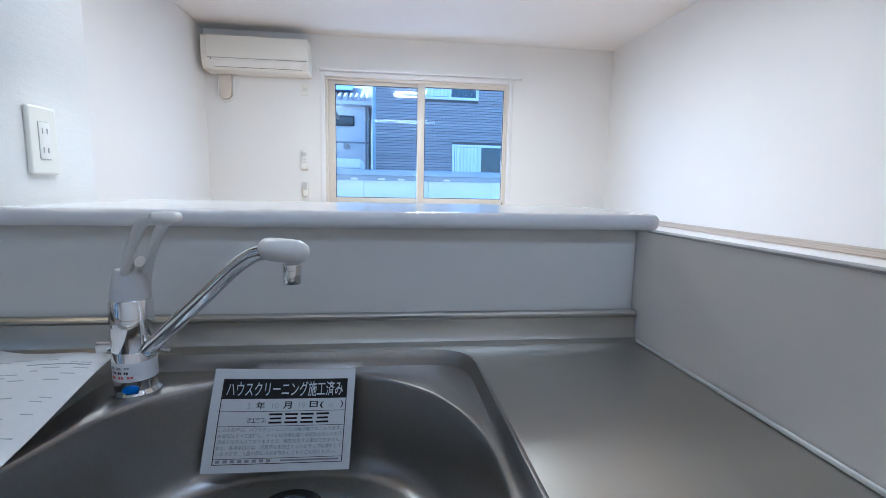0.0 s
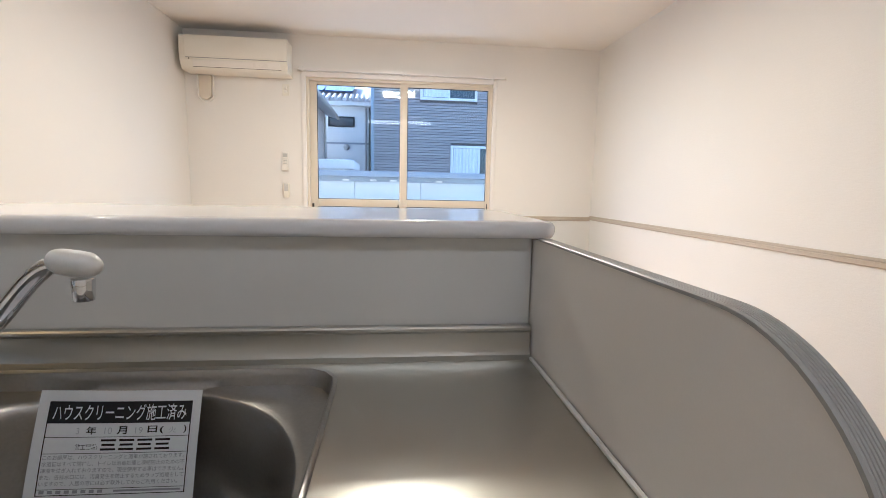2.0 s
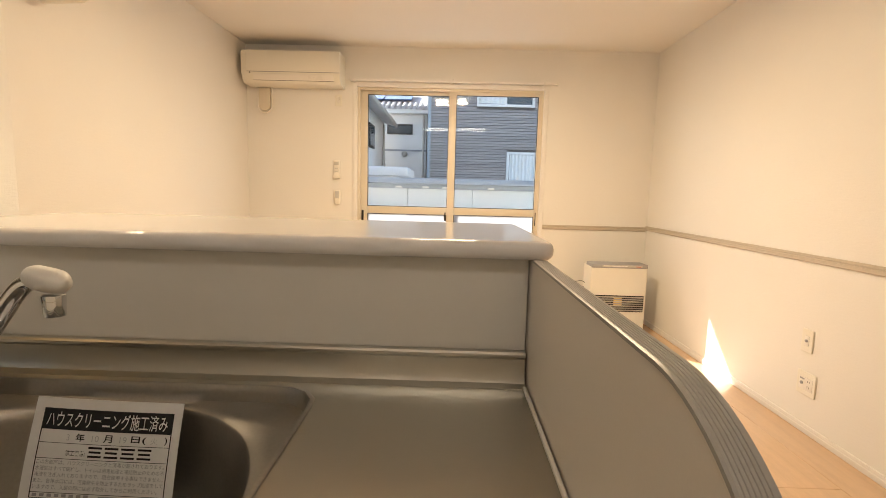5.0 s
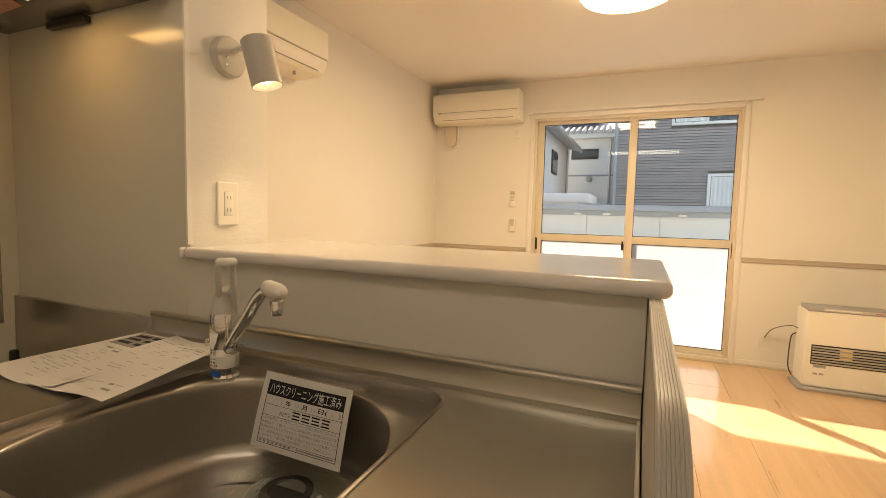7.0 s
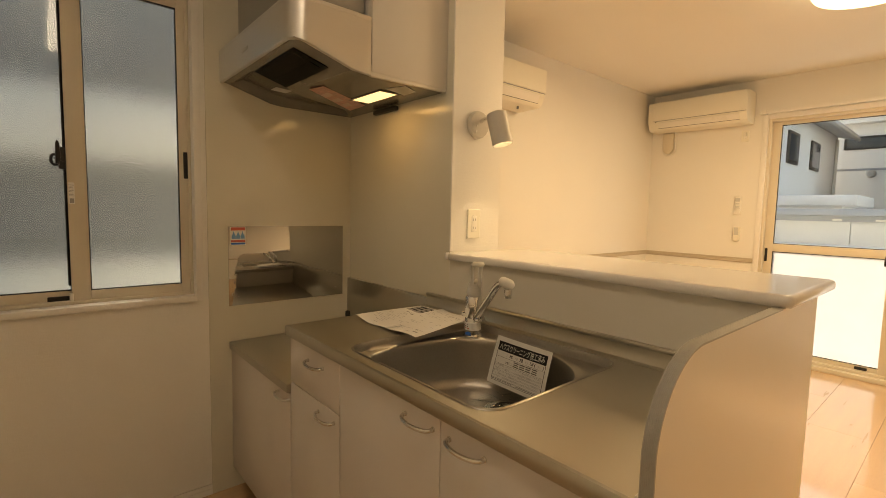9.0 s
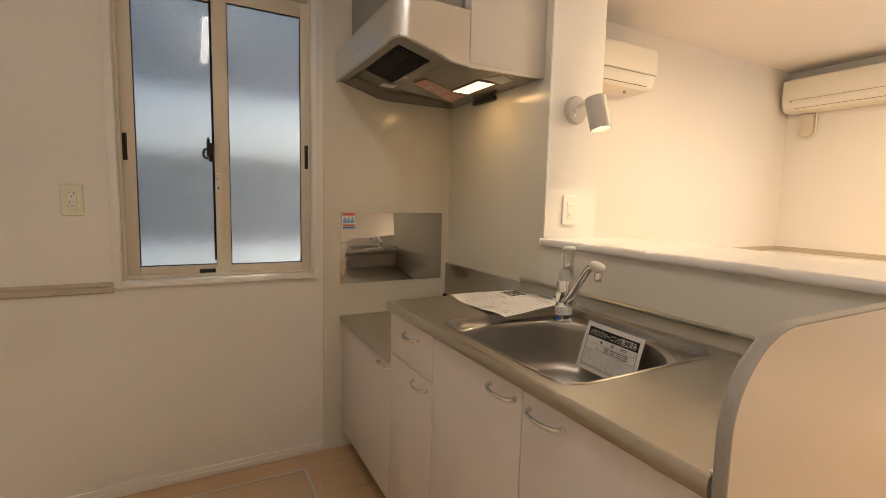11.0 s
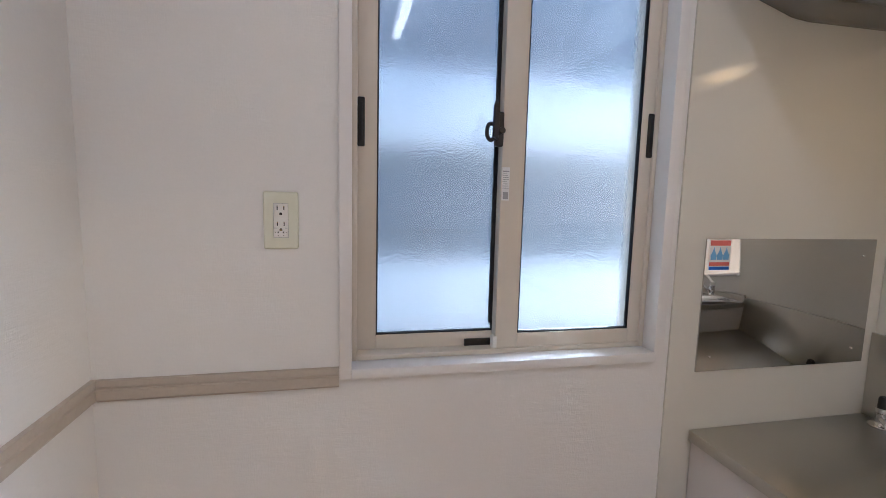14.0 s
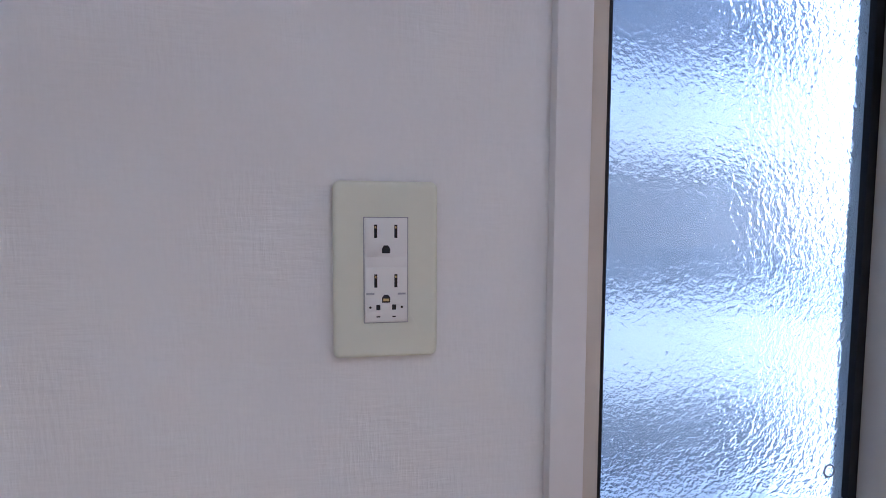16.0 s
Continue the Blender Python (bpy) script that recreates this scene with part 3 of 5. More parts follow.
splash = [(CY1 + 0.002, CZ - 0.02), (CY1 + 0.002, CZ + 0.047), (CY1 - 0.003, CZ + 0.053), (CY1 - 0.016, CZ + 0.053), (CY1 - 0.019, CZ + 0.050), (CY1 - 0.019, CZ + 0.046), (CY1 - 0.014, CZ + 0.041), (CY1 - 0.014, CZ + 0.014), (CY1 - 0.019, CZ + 0.005), (CY1 - 0.03, CZ + 0.0006), (CY1 - 0.03, CZ - 0.02)]
part("back_edge", prism(splash, "x", CX0 + 0.012, CX1 - 0.001), STEEL, worktop, "raised steel upstand")
sealant = boxed(CX1 - 0.006, CX1 - 0.0005, CY0, CY1 - 0.03, CZ + 0.0005, CZ + 0.006, bevel=0.0015)
part("sealant", sealant, WHITE_PLASTIC, worktop, "white silicone sealant line")

sink = thing("sink", (SC[0], SC[1], 0.66), "wide satin stainless steel kitchen sink set in the worktop", "sink")
rings = [scaled(rim, 1.006, CZ + 0.0006), scaled(rim, 1.0, CZ + 0.0028), scaled(rim, 0.985, CZ + 0.0028), scaled(rim, 0.978, CZ - 0.002), scaled(rim, 0.972, CZ - 0.010), scaled(rim, 0.966, CZ - 0.021)]
deck = [(0.55 * a[0] + 0.45 * b[0], 0.55 * a[1] + 0.45 * b[1]) for a, b in zip(scaled(bowl, 1.014, 0), scaled(rim, 0.96, 0))]
rings += [[(x, y, CZ - 0.0245) for x, y in deck], scaled(bowl, 1.010, CZ - 0.025)]
rings += [scaled(bowl, k, z) for k, z in ((1.004, CZ - 0.027), (0.997, CZ - 0.032), (0.991, CZ - 0.045), (0.985, CZ - 0.12), (0.975, CZ - 0.150), (0.94, CZ - 0.172), (0.87, CZ - 0.180), (0.6, CZ - 0.184))]
DRAIN = (1.23, 1.285)
rings.append([(DRAIN[0] + 0.075 * math.cos(a), DRAIN[1] + 0.075 * math.sin(a), CZ - 0.187) for a in ANG])
part("bowl", ring_mesh(rings, cap=True), SINK_STEEL, sink, sharp=60)
dm = Matrix.Translation((DRAIN[0], DRAIN[1], CZ - 0.187))
part("drain_ring", lathe([(0.050, 0.0005), (0.056, 0.004), (0.068, 0.004), (0.073, 0.001), (0.073, 0.0003)], dm, 40), CHROME, sink)
part("drain_cover", lathe([(0.0, 0.002), (0.03, 0.002), (0.034, 0.006), (0.046, 0.006), (0.049, 0.001)], dm, 36), DARK, sink, "dark drain cover")
film = thing("plastic_film", (DRAIN[0], DRAIN[1], CZ - 0.18), "crumpled clear plastic film wrapped over the sink drain", "plastic film")
bm = bmesh.new()
bmesh.ops.create_grid(bm, x_segments=34, y_segments=34, size=0.10, matrix=Matrix.Translation((DRAIN[0], DRAIN[1], CZ - 0.172)))
for v in bm.verts:
    d = Vector((v.co.x - DRAIN[0], v.co.y - DRAIN[1])).length
    v.co.z += 0.010 * noise.noise(Vector((v.co.x * 26, v.co.y * 60, 0.3))) + 0.006 * noise.noise(v.co * 95) - max(0, d - 0.07) * 0.15
part("sheet", bm, FILM, film, sharp=180)


# ---- cabinets ----
FRONT = 0.885


def bow_handle(x, z, parent, y=None):
    y = (FRONT if y is None else y)
    pts = smooth_path([(x - 0.048, y + 0.001, z + 0.002), (x - 0.046, y - 0.012, z + 0.001), (x - 0.030, y - 0.021, z), (x, y - 0.026, z), (x + 0.030, y - 0.021, z), (x + 0.046, y - 0.012, z + 0.001), (x + 0.048, y + 0.001, z + 0.002)], 5)
    bm = tube(pts, 0.0048, 10, 1.0)
    for sx in (-0.048, 0.048):
        cylinder(0.006, 0.003, Matrix.Translation((x + sx, y - 0.0012, z + 0.002)) @ pose(0, 0, 0, 90, 0, 0), seg=16, bm=bm)
    return part("handle", bm, HANDLE, parent, "satin metal bow handle")


def front_board(name, x0, x1, z0, z1, parent, hx, hz):
    b = part(name, boxed(x0 + 0.0006, x1 - 0.0006, FRONT, FRONT + 0.018, z0 + 0.0006, z1 - 0.0006, bevel=0.0010), LAMINATE_SHADED, parent)
    bow_handle(hx, hz, b)
    return b


cab = thing("sink_cabinet", (1.22, 1.15, 0), "white laminate sink cabinet with drawer and bow handles", "cabinet", "kitchen cabinets")
bm = boxed(CX0 + 0.002, CX1 - 0.002, FRONT + 0.019, STUB_Y0 - 0.008, 0.09, CZ - 0.21)
box(bm, CX0 + 0.002, CX0 + 0.020, FRONT + 0.019, STUB_Y0 - 0.008, CZ - 0.21, CZ - 0.035)
box(bm, CX1 - 0.020, CX1 - 0.002, FRONT + 0.019, STUB_Y0 - 0.008, CZ - 0.21, CZ - 0.035)
box(bm, CX0 + 0.02, CX1 - 0.02, FRONT + 0.019, FRONT + 0.035, CZ - 0.21, CZ - 0.035)
part("body", bm, LAMINATE_SHADED, cab)
part("toe_kick", boxed(CX0 + 0.002, CX1 - 0.002, FRONT + 0.055, FRONT + 0.07, 0.0, 0.089), DARK, cab, "dark recessed toe kick")
front_board("drawer_front", CX0 + 0.001, 0.972, 0.668, CZ - 0.040, cab, 0.826, 0.770)
front_board("door", CX0 + 0.001, 0.972, 0.095, 0.666, cab, 0.895, 0.634)
front_board("door", 0.974, 1.392, 0.095, CZ - 0.040, cab, 1.322, 0.781)
front_board("door", 1.394, CX1 - 0.002, 0.095, CZ - 0.040, cab, 1.469, 0.781)

GZ = 0.653
stove = thing("stove_cabinet", (0.33, 1.15, 0), "low white stove cabinet with a bare steel top", "cabinet", "kitchen cabinets")
part("body", boxed(KX + 0.008, CX0 - 0.004, FRONT + 0.019, STUB_Y0 - 0.010, 0.09, GZ - 0.032), LAMINATE_SHADED, stove)
part("toe_kick", boxed(KX + 0.008, CX0 - 0.002, FRONT + 0.055, FRONT + 0.07, 0.0, 0.089), DARK, stove, "dark recessed toe kick")
front_board("door", KX + 0.007, CX0 - 0.002, 0.095, GZ - 0.034, stove, 0.583, 0.598)
top = part("stove_top", boxed(KX + 0.0065, CX0 - 0.008, CY0 - 0.004, STUB_Y0 - 0.022, GZ - 0.030, GZ, bevel=0.0025), STEEL, stove, "plain brushed steel top")
part("back_plate", boxed(KX + 0.0065, CX0 + 0.011, STUB_Y0 - 0.0215, STUB_Y0 - 0.0075, GZ - 0.02, CZ + 0.034, bevel=0.002), STEEL, stove, "tall steel upstand")

cock = thing("gas_tap", (0.092, 1.40, GZ), "small chrome gas tap with a black knob on the stove cabinet", "gas tap")
part("flange", cylinder(0.028, 0.006, Matrix.Translation((0.092, 1.40, GZ + 0.003)), seg=28, bevel=0.001), CHROME, cock)
part("stem", lathe([(0.012, 0), (0.012, 0.03), (0.015, 0.034), (0.015, 0.046), (0.0, 0.046)], Matrix.Translation((0.092, 1.40, GZ + 0.006)), 20), CHROME, cock)
part("outlet_pipe", tube([(0.092, 1.40, GZ + 0.022), (0.112, 1.385, GZ + 0.022), (0.128, 1.372, GZ + 0.020)], 0.009, 14), CHROME, cock)
part("knob", lathe([(0.011, 0.0), (0.012, 0.004), (0.011, 0.026), (0.008, 0.030), (0.0, 0.030)], Matrix.Translation((0.092, 1.40, GZ + 0.052)), 16), DARK, cock, "black plastic knob")

# end panel with its ribbed band
panel = thing("end_panel", (1.82, 1.3, 0), "tall white end panel with a rounded corner and ribbed grey edging", "end panel")
PX0, PX1 = 1.805, 1.8225
RC = 0.138                    # radius of the rounded corner
curve = [Vector((0, 0.880, z)) for z in (0.0, 0.3, 0.6, 0.8, 0.9)] + [Vector((0, 0.880 + RC - RC * math.cos(radians(a)), 1.0460 - RC + RC * math.sin(radians(a)))) for a in range(0, 91, 5)] + [Vector((0, y, 1.0460)) for y in (1.04, 1.1, 1.3)]
prof = [(p.y, p.z) for p in curve] + [(STUB_Y1 + 0.012, 1.0460), (STUB_Y1 + 0.012, 0.0)]
part("board", prism(prof, "x", PX0, PX1), END_WHITE, panel)
bm = bmesh.new()
ribs = [(PX0 - 0.001, 0.0), (PX0 - 0.001, 0.003)]
for i in range(7):
    x = PX0 + 0.0006 + i * 0.0024
    ribs += [(x, 0.0040), (x + 0.0012, 0.0040), (x + 0.0016, 0.0034), (x + 0.0020, 0.0034)]
ribs += [(PX1 + 0.001, 0.0035), (PX1 + 0.001, 0.0)]
rows_ = []
for i, p in enumerate(curve + [Vector((0, 1.424, 1.0460))]):
    q = curve[min(i + 1, len(curve) - 1)] - curve[max(min(i, len(curve) - 1) - 1, 0)]
    nrm = Vector((0, -q.z, q.y)).normalized()
    rows_.append([bm.verts.new((x, p.y + nrm.y * h, p.z + nrm.z * min(h, 0.0042))) for x, h in ribs])
for a, b in zip(rows_, rows_[1:]):
    for k in range(len(ribs) - 1):
        bm.faces.new((a[k], a[k + 1], b[k + 1], b[k]))
bmesh.ops.recalc_face_normals(bm, faces=bm.faces)
part("edge_band", bm, EDGE_BAND, panel, "ribbed grey edge band", sharp=20)

bar = thing("breakfast_bar", (1.3, 1.64, 1.050), "pale glossy breakfast bar top with rounded edges", "bar top")
part("top", prism(rounded(0.772, 1.838, 1.430, 1.860, 0.020), "z", 1.0470, 1.0750, bevel=0.0115, seg=4), BAR_TOP, bar)
part("nosing_end", prism(rounded(0.7655, 0.7725, 1.430, STUB_Y0 - 0.010, 0.003), "z", 1.0475, 1.0745, bevel=0.004, seg=2), BAR_TOP, bar)

# ---- tap ----
TX, TY, TZ = 1.017, 1.341, CZ - 0.0105
tap = thing("tap", (TX, TY, TZ - 0.0145), "chrome mixer tap with white lever and white spout head", "tap")
T = Matrix.Translation((TX, TY, TZ))
part("body", lathe([(0.031, -0.0145), (0.031, -0.011), (0.0265, -0.006), (0.0265, 0.046), (0.0258, 0.047), (0.0265, 0.048), (0.0265, 0.114), (0.023, 0.119), (0.0, 0.121)], T, 40), CHROME, tap)
part("label_wrap", lathe([(0.0268, 0.008), (0.0270, 0.0085), (0.0270, 0.0335), (0.0268, 0.034)], T, 40), PAPER, tap, "white printed label round the body")
for k, (zz, a0, a1, mt) in enumerate(((0.0275, 225, 290, GREY_INK), (0.0210, 232, 285, INK), (0.0145, 225, 300, RED))):
    bm = bmesh.new()
    for s in range(9):
        if s % 3 == 2:
            continue
        b0, b1 = radians(a0 + (a1 - a0) * s / 9), radians(a0 + (a1 - a0) * (s + 0.8) / 9)
        vs = [bm.verts.new(T @ Vector((0.02725 * math.cos(b), 0.02725 * math.sin(b), z))) for b, z in ((b0, zz - 0.0016), (b1, zz - 0.0016), (b1, zz + 0.0016), (b0, zz + 0.0016))]
        bm.faces.new(vs)
    part("print", bm, mt, tap)
part("blue_button", cylinder(0.010, 0.004, T @ Matrix.Translation((0.006, -0.0268, -0.002)) @ pose(0, 0, 0, 90, 0, 12) @ Matrix.Diagonal((1, 0.55, 1, 1)), seg=24, bevel=0.0008), BLUE, tap, "blue oval mark")
lever = [(TX + 0.004, TY + 0.004, TZ + 0.118), (TX + 0.010, TY - 0.002, TZ + 0.150), (TX + 0.030, TY - 0.022, TZ + 0.190), (TX + 0.055, TY - 0.045, TZ + 0.222), (TX + 0.078, TY - 0.062, TZ + 0.231)]
CLOUDY = material("cloudy_plastic", (0.86, 0.85, 0.84), 0.38, vary=0.02, fine=0.01, transmission=0.4)
lv = part("lever", lathe([(0.0240, 0.117), (0.0245, 0.119), (0.0220, 0.136), (0.0190, 0.150), (0.016, 0.158), (0.0, 0.161)], T, 32), CLOUDY, tap, "white loop lever")
for sx, sy in ((0.009, 0.009), (-0.009, -0.009)):
    pts = smooth_path([(p[0] + sx, p[1] + sy, p[2]) for p in lever], 5)
    part("lever_side", tube(pts, 0.0066, 12), CLOUDY, lv)
e0, e1 = Vector(lever[-1]) + Vector((0.009, 0.009, 0)), Vector(lever[-1]) - Vector((0.009, 0.009, 0))
part("lever_root", tube(smooth_path([(TX + 0.006, TY + 0.000, TZ + 0.160), (TX + 0.014, TY - 0.006, TZ + 0.164), (TX + 0.022, TY - 0.014, TZ + 0.170)], 4), 0.0085, 12, 0.7), WHITE_PLASTIC, lv, "white inner piece")
part("lever_tip", tube(smooth_path([e0, (e0 + e1) / 2 + Vector((0.007, -0.007, 0.001)), e1], 5), 0.0078, 12), WHITE_PLASTIC, lv)
spout = smooth_path([(TX + 0.018, TY - 0.008, TZ + 0.044), (TX + 0.058, TY - 0.025, TZ + 0.080), (TX + 0.122, TY - 0.053, TZ + 0.138), (TX + 0.157, TY - 0.068, TZ + 0.170), (TX + 0.183, TY - 0.079, TZ + 0.188), (TX + 0.205, TY - 0.088, TZ + 0.195)], 6)
part("spout", tube(spout, 0.0088, 16, 1.25), CHROME, tap)
hd = Vector((0.905, -0.395, 0.0)).normalized()
h0 = Vector((TX + 0.197, TY - 0.085, TZ + 0.197))
hp = [h0 + hd * s + Vector((0, 0, -0.02 * s)) for s in (0.0, 0.004, 0.012, 0.035, 0.05, 0.058, 0.062)]
part("spout_head", tube(hp, [0.010, 0.0125, 0.0138, 0.0138, 0.013, 0.0095, 0.004], 20, 1.1), WHITE_PLASTIC, tap, "white plastic spout head", sharp=60)
part("nozzle", cylinder(0.0100, 0.024, Matrix.Translation(h0 + hd * 0.040 + Vector((0, 0, -0.028))), r2=0.0112, seg=24, bevel=0.001), CHROME, tap)
for dx, dy in ((-0.030, 0.002), (0.030, 0.004)):
    part("valve_screw", tube([(TX + dx * 0.7, TY + dy, TZ + 0.050), (TX + dx * 1.5, TY + dy - 0.004, TZ + 0.050)], [0.007, 0.0085], 14), CHROME, tap)


# ---- printed sheets ----
def sheet_point(corners, u, v, bulge, lift):
    tl, tr, bl, br = (Vector(c) for c in corners)
    p = (tl * (1 - u) + tr * u) * (1 - v) + (bl * (1 - u) + br * u) * v
    n = (tr - tl).cross(tl - bl).normalized()
    return p + n * (bulge(u, v) + lift)


def sheet(name, corners, bulge, parent, mat, u0=0.0, u1=1.0, v0=0.0, v1=1.0, lift=0.0, nu=14, nv=12, thick=0.0006, label=""):
    bm = bmesh.new()
    grid = [[[bm.verts.new(sheet_point(corners, u0 + (u1 - u0) * i / nu, v0 + (v1 - v0) * j / nv, bulge, lift + k * thick)) for i in range(nu + 1)] for j in range(nv + 1)] for k in (0, 1)]
    for j in range(nv):
        for i in range(nu):
            bm.faces.new((grid[1][j][i], grid[1][j + 1][i], grid[1][j + 1][i + 1], grid[1][j][i + 1]))
            bm.faces.new((grid[0][j][i], grid[0][j][i + 1], grid[0][j + 1][i + 1], grid[0][j + 1][i]))
    for i in range(nu):
        for j in (0, nv):
            bm.faces.new((grid[0][j][i], grid[0][j][i + 1], grid[1][j][i + 1], grid[1][j][i]))
    for j in range(nv):
        for i in (0, nu):
            bm.faces.new((grid[0][j][i], grid[0][j + 1][i], grid[1][j + 1][i], grid[1][j][i]))
    bmesh.ops.recalc_face_normals(bm, faces=bm.faces)
    return part(name, bm, mat, parent, label, sharp=60)


def sheet_text(words, corners, bulge, parent, mat, u, v, height_v, width_u, lift, bold=0.006):
    """Lettering in the built-in font laid on the sheet: its left end u, base v, sizes in parts of the sheet."""
    cu = bpy.data.curves.new("lettering", "FONT")
    cu.body = words
    cu.offset = bold
    tmp = new("lettering", cu)
    me = bpy.data.meshes.new_from_object(tmp.evaluated_get(bpy.context.evaluated_depsgraph_get()))
    bpy.data.objects.remove(tmp)
    xs, ys = [w.co.x for w in me.vertices], [w.co.y for w in me.vertices]
    if not xs:
        return None
    x0, x1, y0, y1 = min(xs), max(xs), min(ys), max(ys)
    for w in me.vertices:
        w.co = sheet_point(corners, u + width_u * (w.co.x - x0) / (x1 - x0), v - height_v * (w.co.y - y0) / (y1 - y0), bulge, lift)
    me.materials.clear()
    me.materials.append(mat)
    ob = new("lettering", me)
    ob.parent = parent
    return ob


NC = [(1.118, 1.355, 0.850), (1.316, 1.364, 0.841), (1.098, 1.329, 0.704), (1.307, 1.335, 0.696)]
nb = lambda u, v: 0.004 * math.sin(3.1 * u) * (1 - v) + 0.002 * math.sin(3.1 * v)
notice = thing("cleaning_notice", (1.21, 1.34, 0.70), "white printed cleaning notice card leaning in the sink", "notice card")
card = sheet("card", NC, nb, notice, PAPER)
sheet("title_band", NC, nb, card, INK, 0.075, 0.94, 0.095, 0.285, 0.0009, label="black title band")
sheet_text("ハウスクリーニング施工済み", NC, nb, card, PAPER, 0.10, 0.262, 0.145, 0.815, 0.0020, 0.0065)
for a, b, c, d in ((0.068, 0.074, 0.095, 0.92), (0.940, 0.946, 0.095, 0.92), (0.068, 0.946, 0.914, 0.920), (0.075, 0.94, 0.405, 0.409), (0.075, 0.94, 0.548, 0.552), (0.075, 0.94, 0.862, 0.866)):
    sheet("rule", NC, nb, card, INK, a, b, c, d, 0.0009, 6, 4, 0.0003)
for w, u, wu in (("年", 0.315, 0.06), ("月", 0.50, 0.06), ("日(", 0.685, 0.10), (")", 0.905, 0.018)):
    sheet_text(w, NC, nb, card, INK, u, 0.385, 0.072, wu, 0.0012, 0.016)
PENCIL = material("pencil_grey", (0.50, 0.50, 0.52), 0.7)
for w, u, wu in (("3", 0.255, 0.018), ("10", 0.425, 0.045), ("19", 0.610, 0.045), ("火", 0.815, 0.045)):
    sheet_text(w, NC, nb, card, PENCIL, u, 0.380, 0.056, wu, 0.0012, -0.008)
sheet_text("施工業者:", NC, nb, card, INK, 0.262, 0.520, 0.052, 0.132, 0.0012, 0.02)
# the firm's name, as heavy strokes only
for i in range(4):
    u = 0.412 + i * 0.109
    for k in range(3):
        sheet("name_bar", NC, nb, card, INK, u + 0.006 * (k % 2), u + 0.090 - 0.006 * (k % 2), 0.428 + k * 0.040, 0.446 + k * 0.040, 0.0009, 3, 1, 0.0003)
for i, (line_text, wu) in enumerate((("このお部屋は、ハウスクリーニングと消毒が施されております。", 0.845), ("水道管はすべて閉栓し、トイレは消毒処理と凍結防止のための不", 0.850),
                                     ("凍液を注ぎ入れておりますので、現在使用する事はできません。", 0.845), ("また、各排水口には、汚臭発生を防止するためラップ処理をして", 0.850),
                                     ("いますので、入居の際には必ず取外してからご利用ください。", 0.815))):
    sheet_text(line_text, NC, nb, card, GREY_INK, 0.082, 0.604 + i * 0.0575, 0.043, wu, 0.0012, 0.004)
for k in range(8):
    sheet("text_bar", NC, nb, card, GREY_INK, 0.09 + k * 0.048, 0.118 + k * 0.048, 0.874, 0.902, 0.0009, 1, 1, 0.0003)
sheet("text_bar", NC, nb, card, GREY_INK, 0.52, 0.92, 0.880, 0.897, 0.0009, 6, 1, 0.0003)

FAINT_INK = material("faint_ink", (0.58, 0.58, 0.59), 0.7)
P1 = [(0.672, 1.396, CZ + 0.002), (0.866, 1.404, CZ + 0.002), (0.688, 1.098, CZ + 0.002), (0.884, 1.104, CZ + 0.002)]
P2 = [(0.792, 1.405, CZ + 0.005), (0.974, 1.372, CZ + 0.005), (0.812, 1.100, CZ + 0.004), (1.022, 1.103, CZ + 0.004)]
w1 = lambda u, v: 0.004 + 0.004 * math.sin(5 * u + 2 * v) * (0.3 + v) + 0.006 * max(0, 0.35 - u) * (1 + v)
w2 = lambda u, v: 0.007 + 0.003 * math.sin(6 * u + 3) + 0.003 * math.sin(4 * v + 1)
for pc, wf, seed, nm in ((P1, w1, 3, "white instruction sheet with dark printed box on the worktop"), (P2, w2, 8, "white instruction sheet with small print beside the tap")):
    doc = thing("instruction_sheet", (pc[2][0], pc[2][1], CZ), nm, "paper", "sheets on the worktop")
    leaf = sheet("leaf", pc, wf, doc, PAPER, nu=22, nv=22)
    rnd = random.Random(seed)
    if pc is P1:
        sheet("print_box", pc, wf, leaf, GREY_INK, 0.10, 0.95, 0.03, 0.30, 0.0010, 14, 8, 0.0003, "dark grey printed box")
        for i in range(9):
            sheet("text_bar", pc, wf, leaf, INK, 0.14 + (i % 3) * 0.27, 0.34 + (i % 3) * 0.27, 0.06 + (i // 3) * 0.08, 0.10 + (i // 3) * 0.08, 0.0016, 4, 2, 0.0003)
    v = 0.36 if pc is P1 else 0.10
    while v < 0.93:
        u = 0.08
        while u < 0.88:
            w = rnd.uniform(0.04, 0.13)
            if rnd.random() < (0.45 if pc is P1 else 0.22):
                dark = rnd.random() < 0.06
                sheet("text_bar", pc, wf, leaf, GREY_INK if dark else FAINT_INK, u, min(u + w, 0.93), v, v + (0.020 if dark else 0.007), 0.0010, 3, 1, 0.0003)
            u += w + 0.02
        v += 0.034
    sheet("rule", pc, wf, leaf, GREY_INK, 0.45, 0.92, 0.16, 0.166, 0.0010, 8, 1, 0.0003)

# ---- steel plate beside the stove stand ----
plate = thing("steel_plate", (KX, 1.14, 0.806), "polished stainless heat shield plate screwed to the wall", "steel plate")
part("sheet", boxed(KX + 0.0055, KX + 0.0095, 0.877, 1.411, 0.806, 1.144, bevel=0.001), MIRROR_STEEL, plate)
for y, z in ((1.372, 1.10), (0.915, 0.845), (1.372, 0.845)):
    part("screw", lathe([(0.0035, 0), (0.003, 0.0015), (0.0, 0.002)], Matrix.Translation((KX + 0.0095, y, z)) @ pose(0, 0, 0, 0, 90, 0), 12), CHROME, plate)
sx = KX + 0.0097
st = part("warning_sticker", boxed(sx, sx + 0.0004, 0.886, 0.948, 1.066, 1.142), PAPER, plate, "red, white and blue flame sticker")
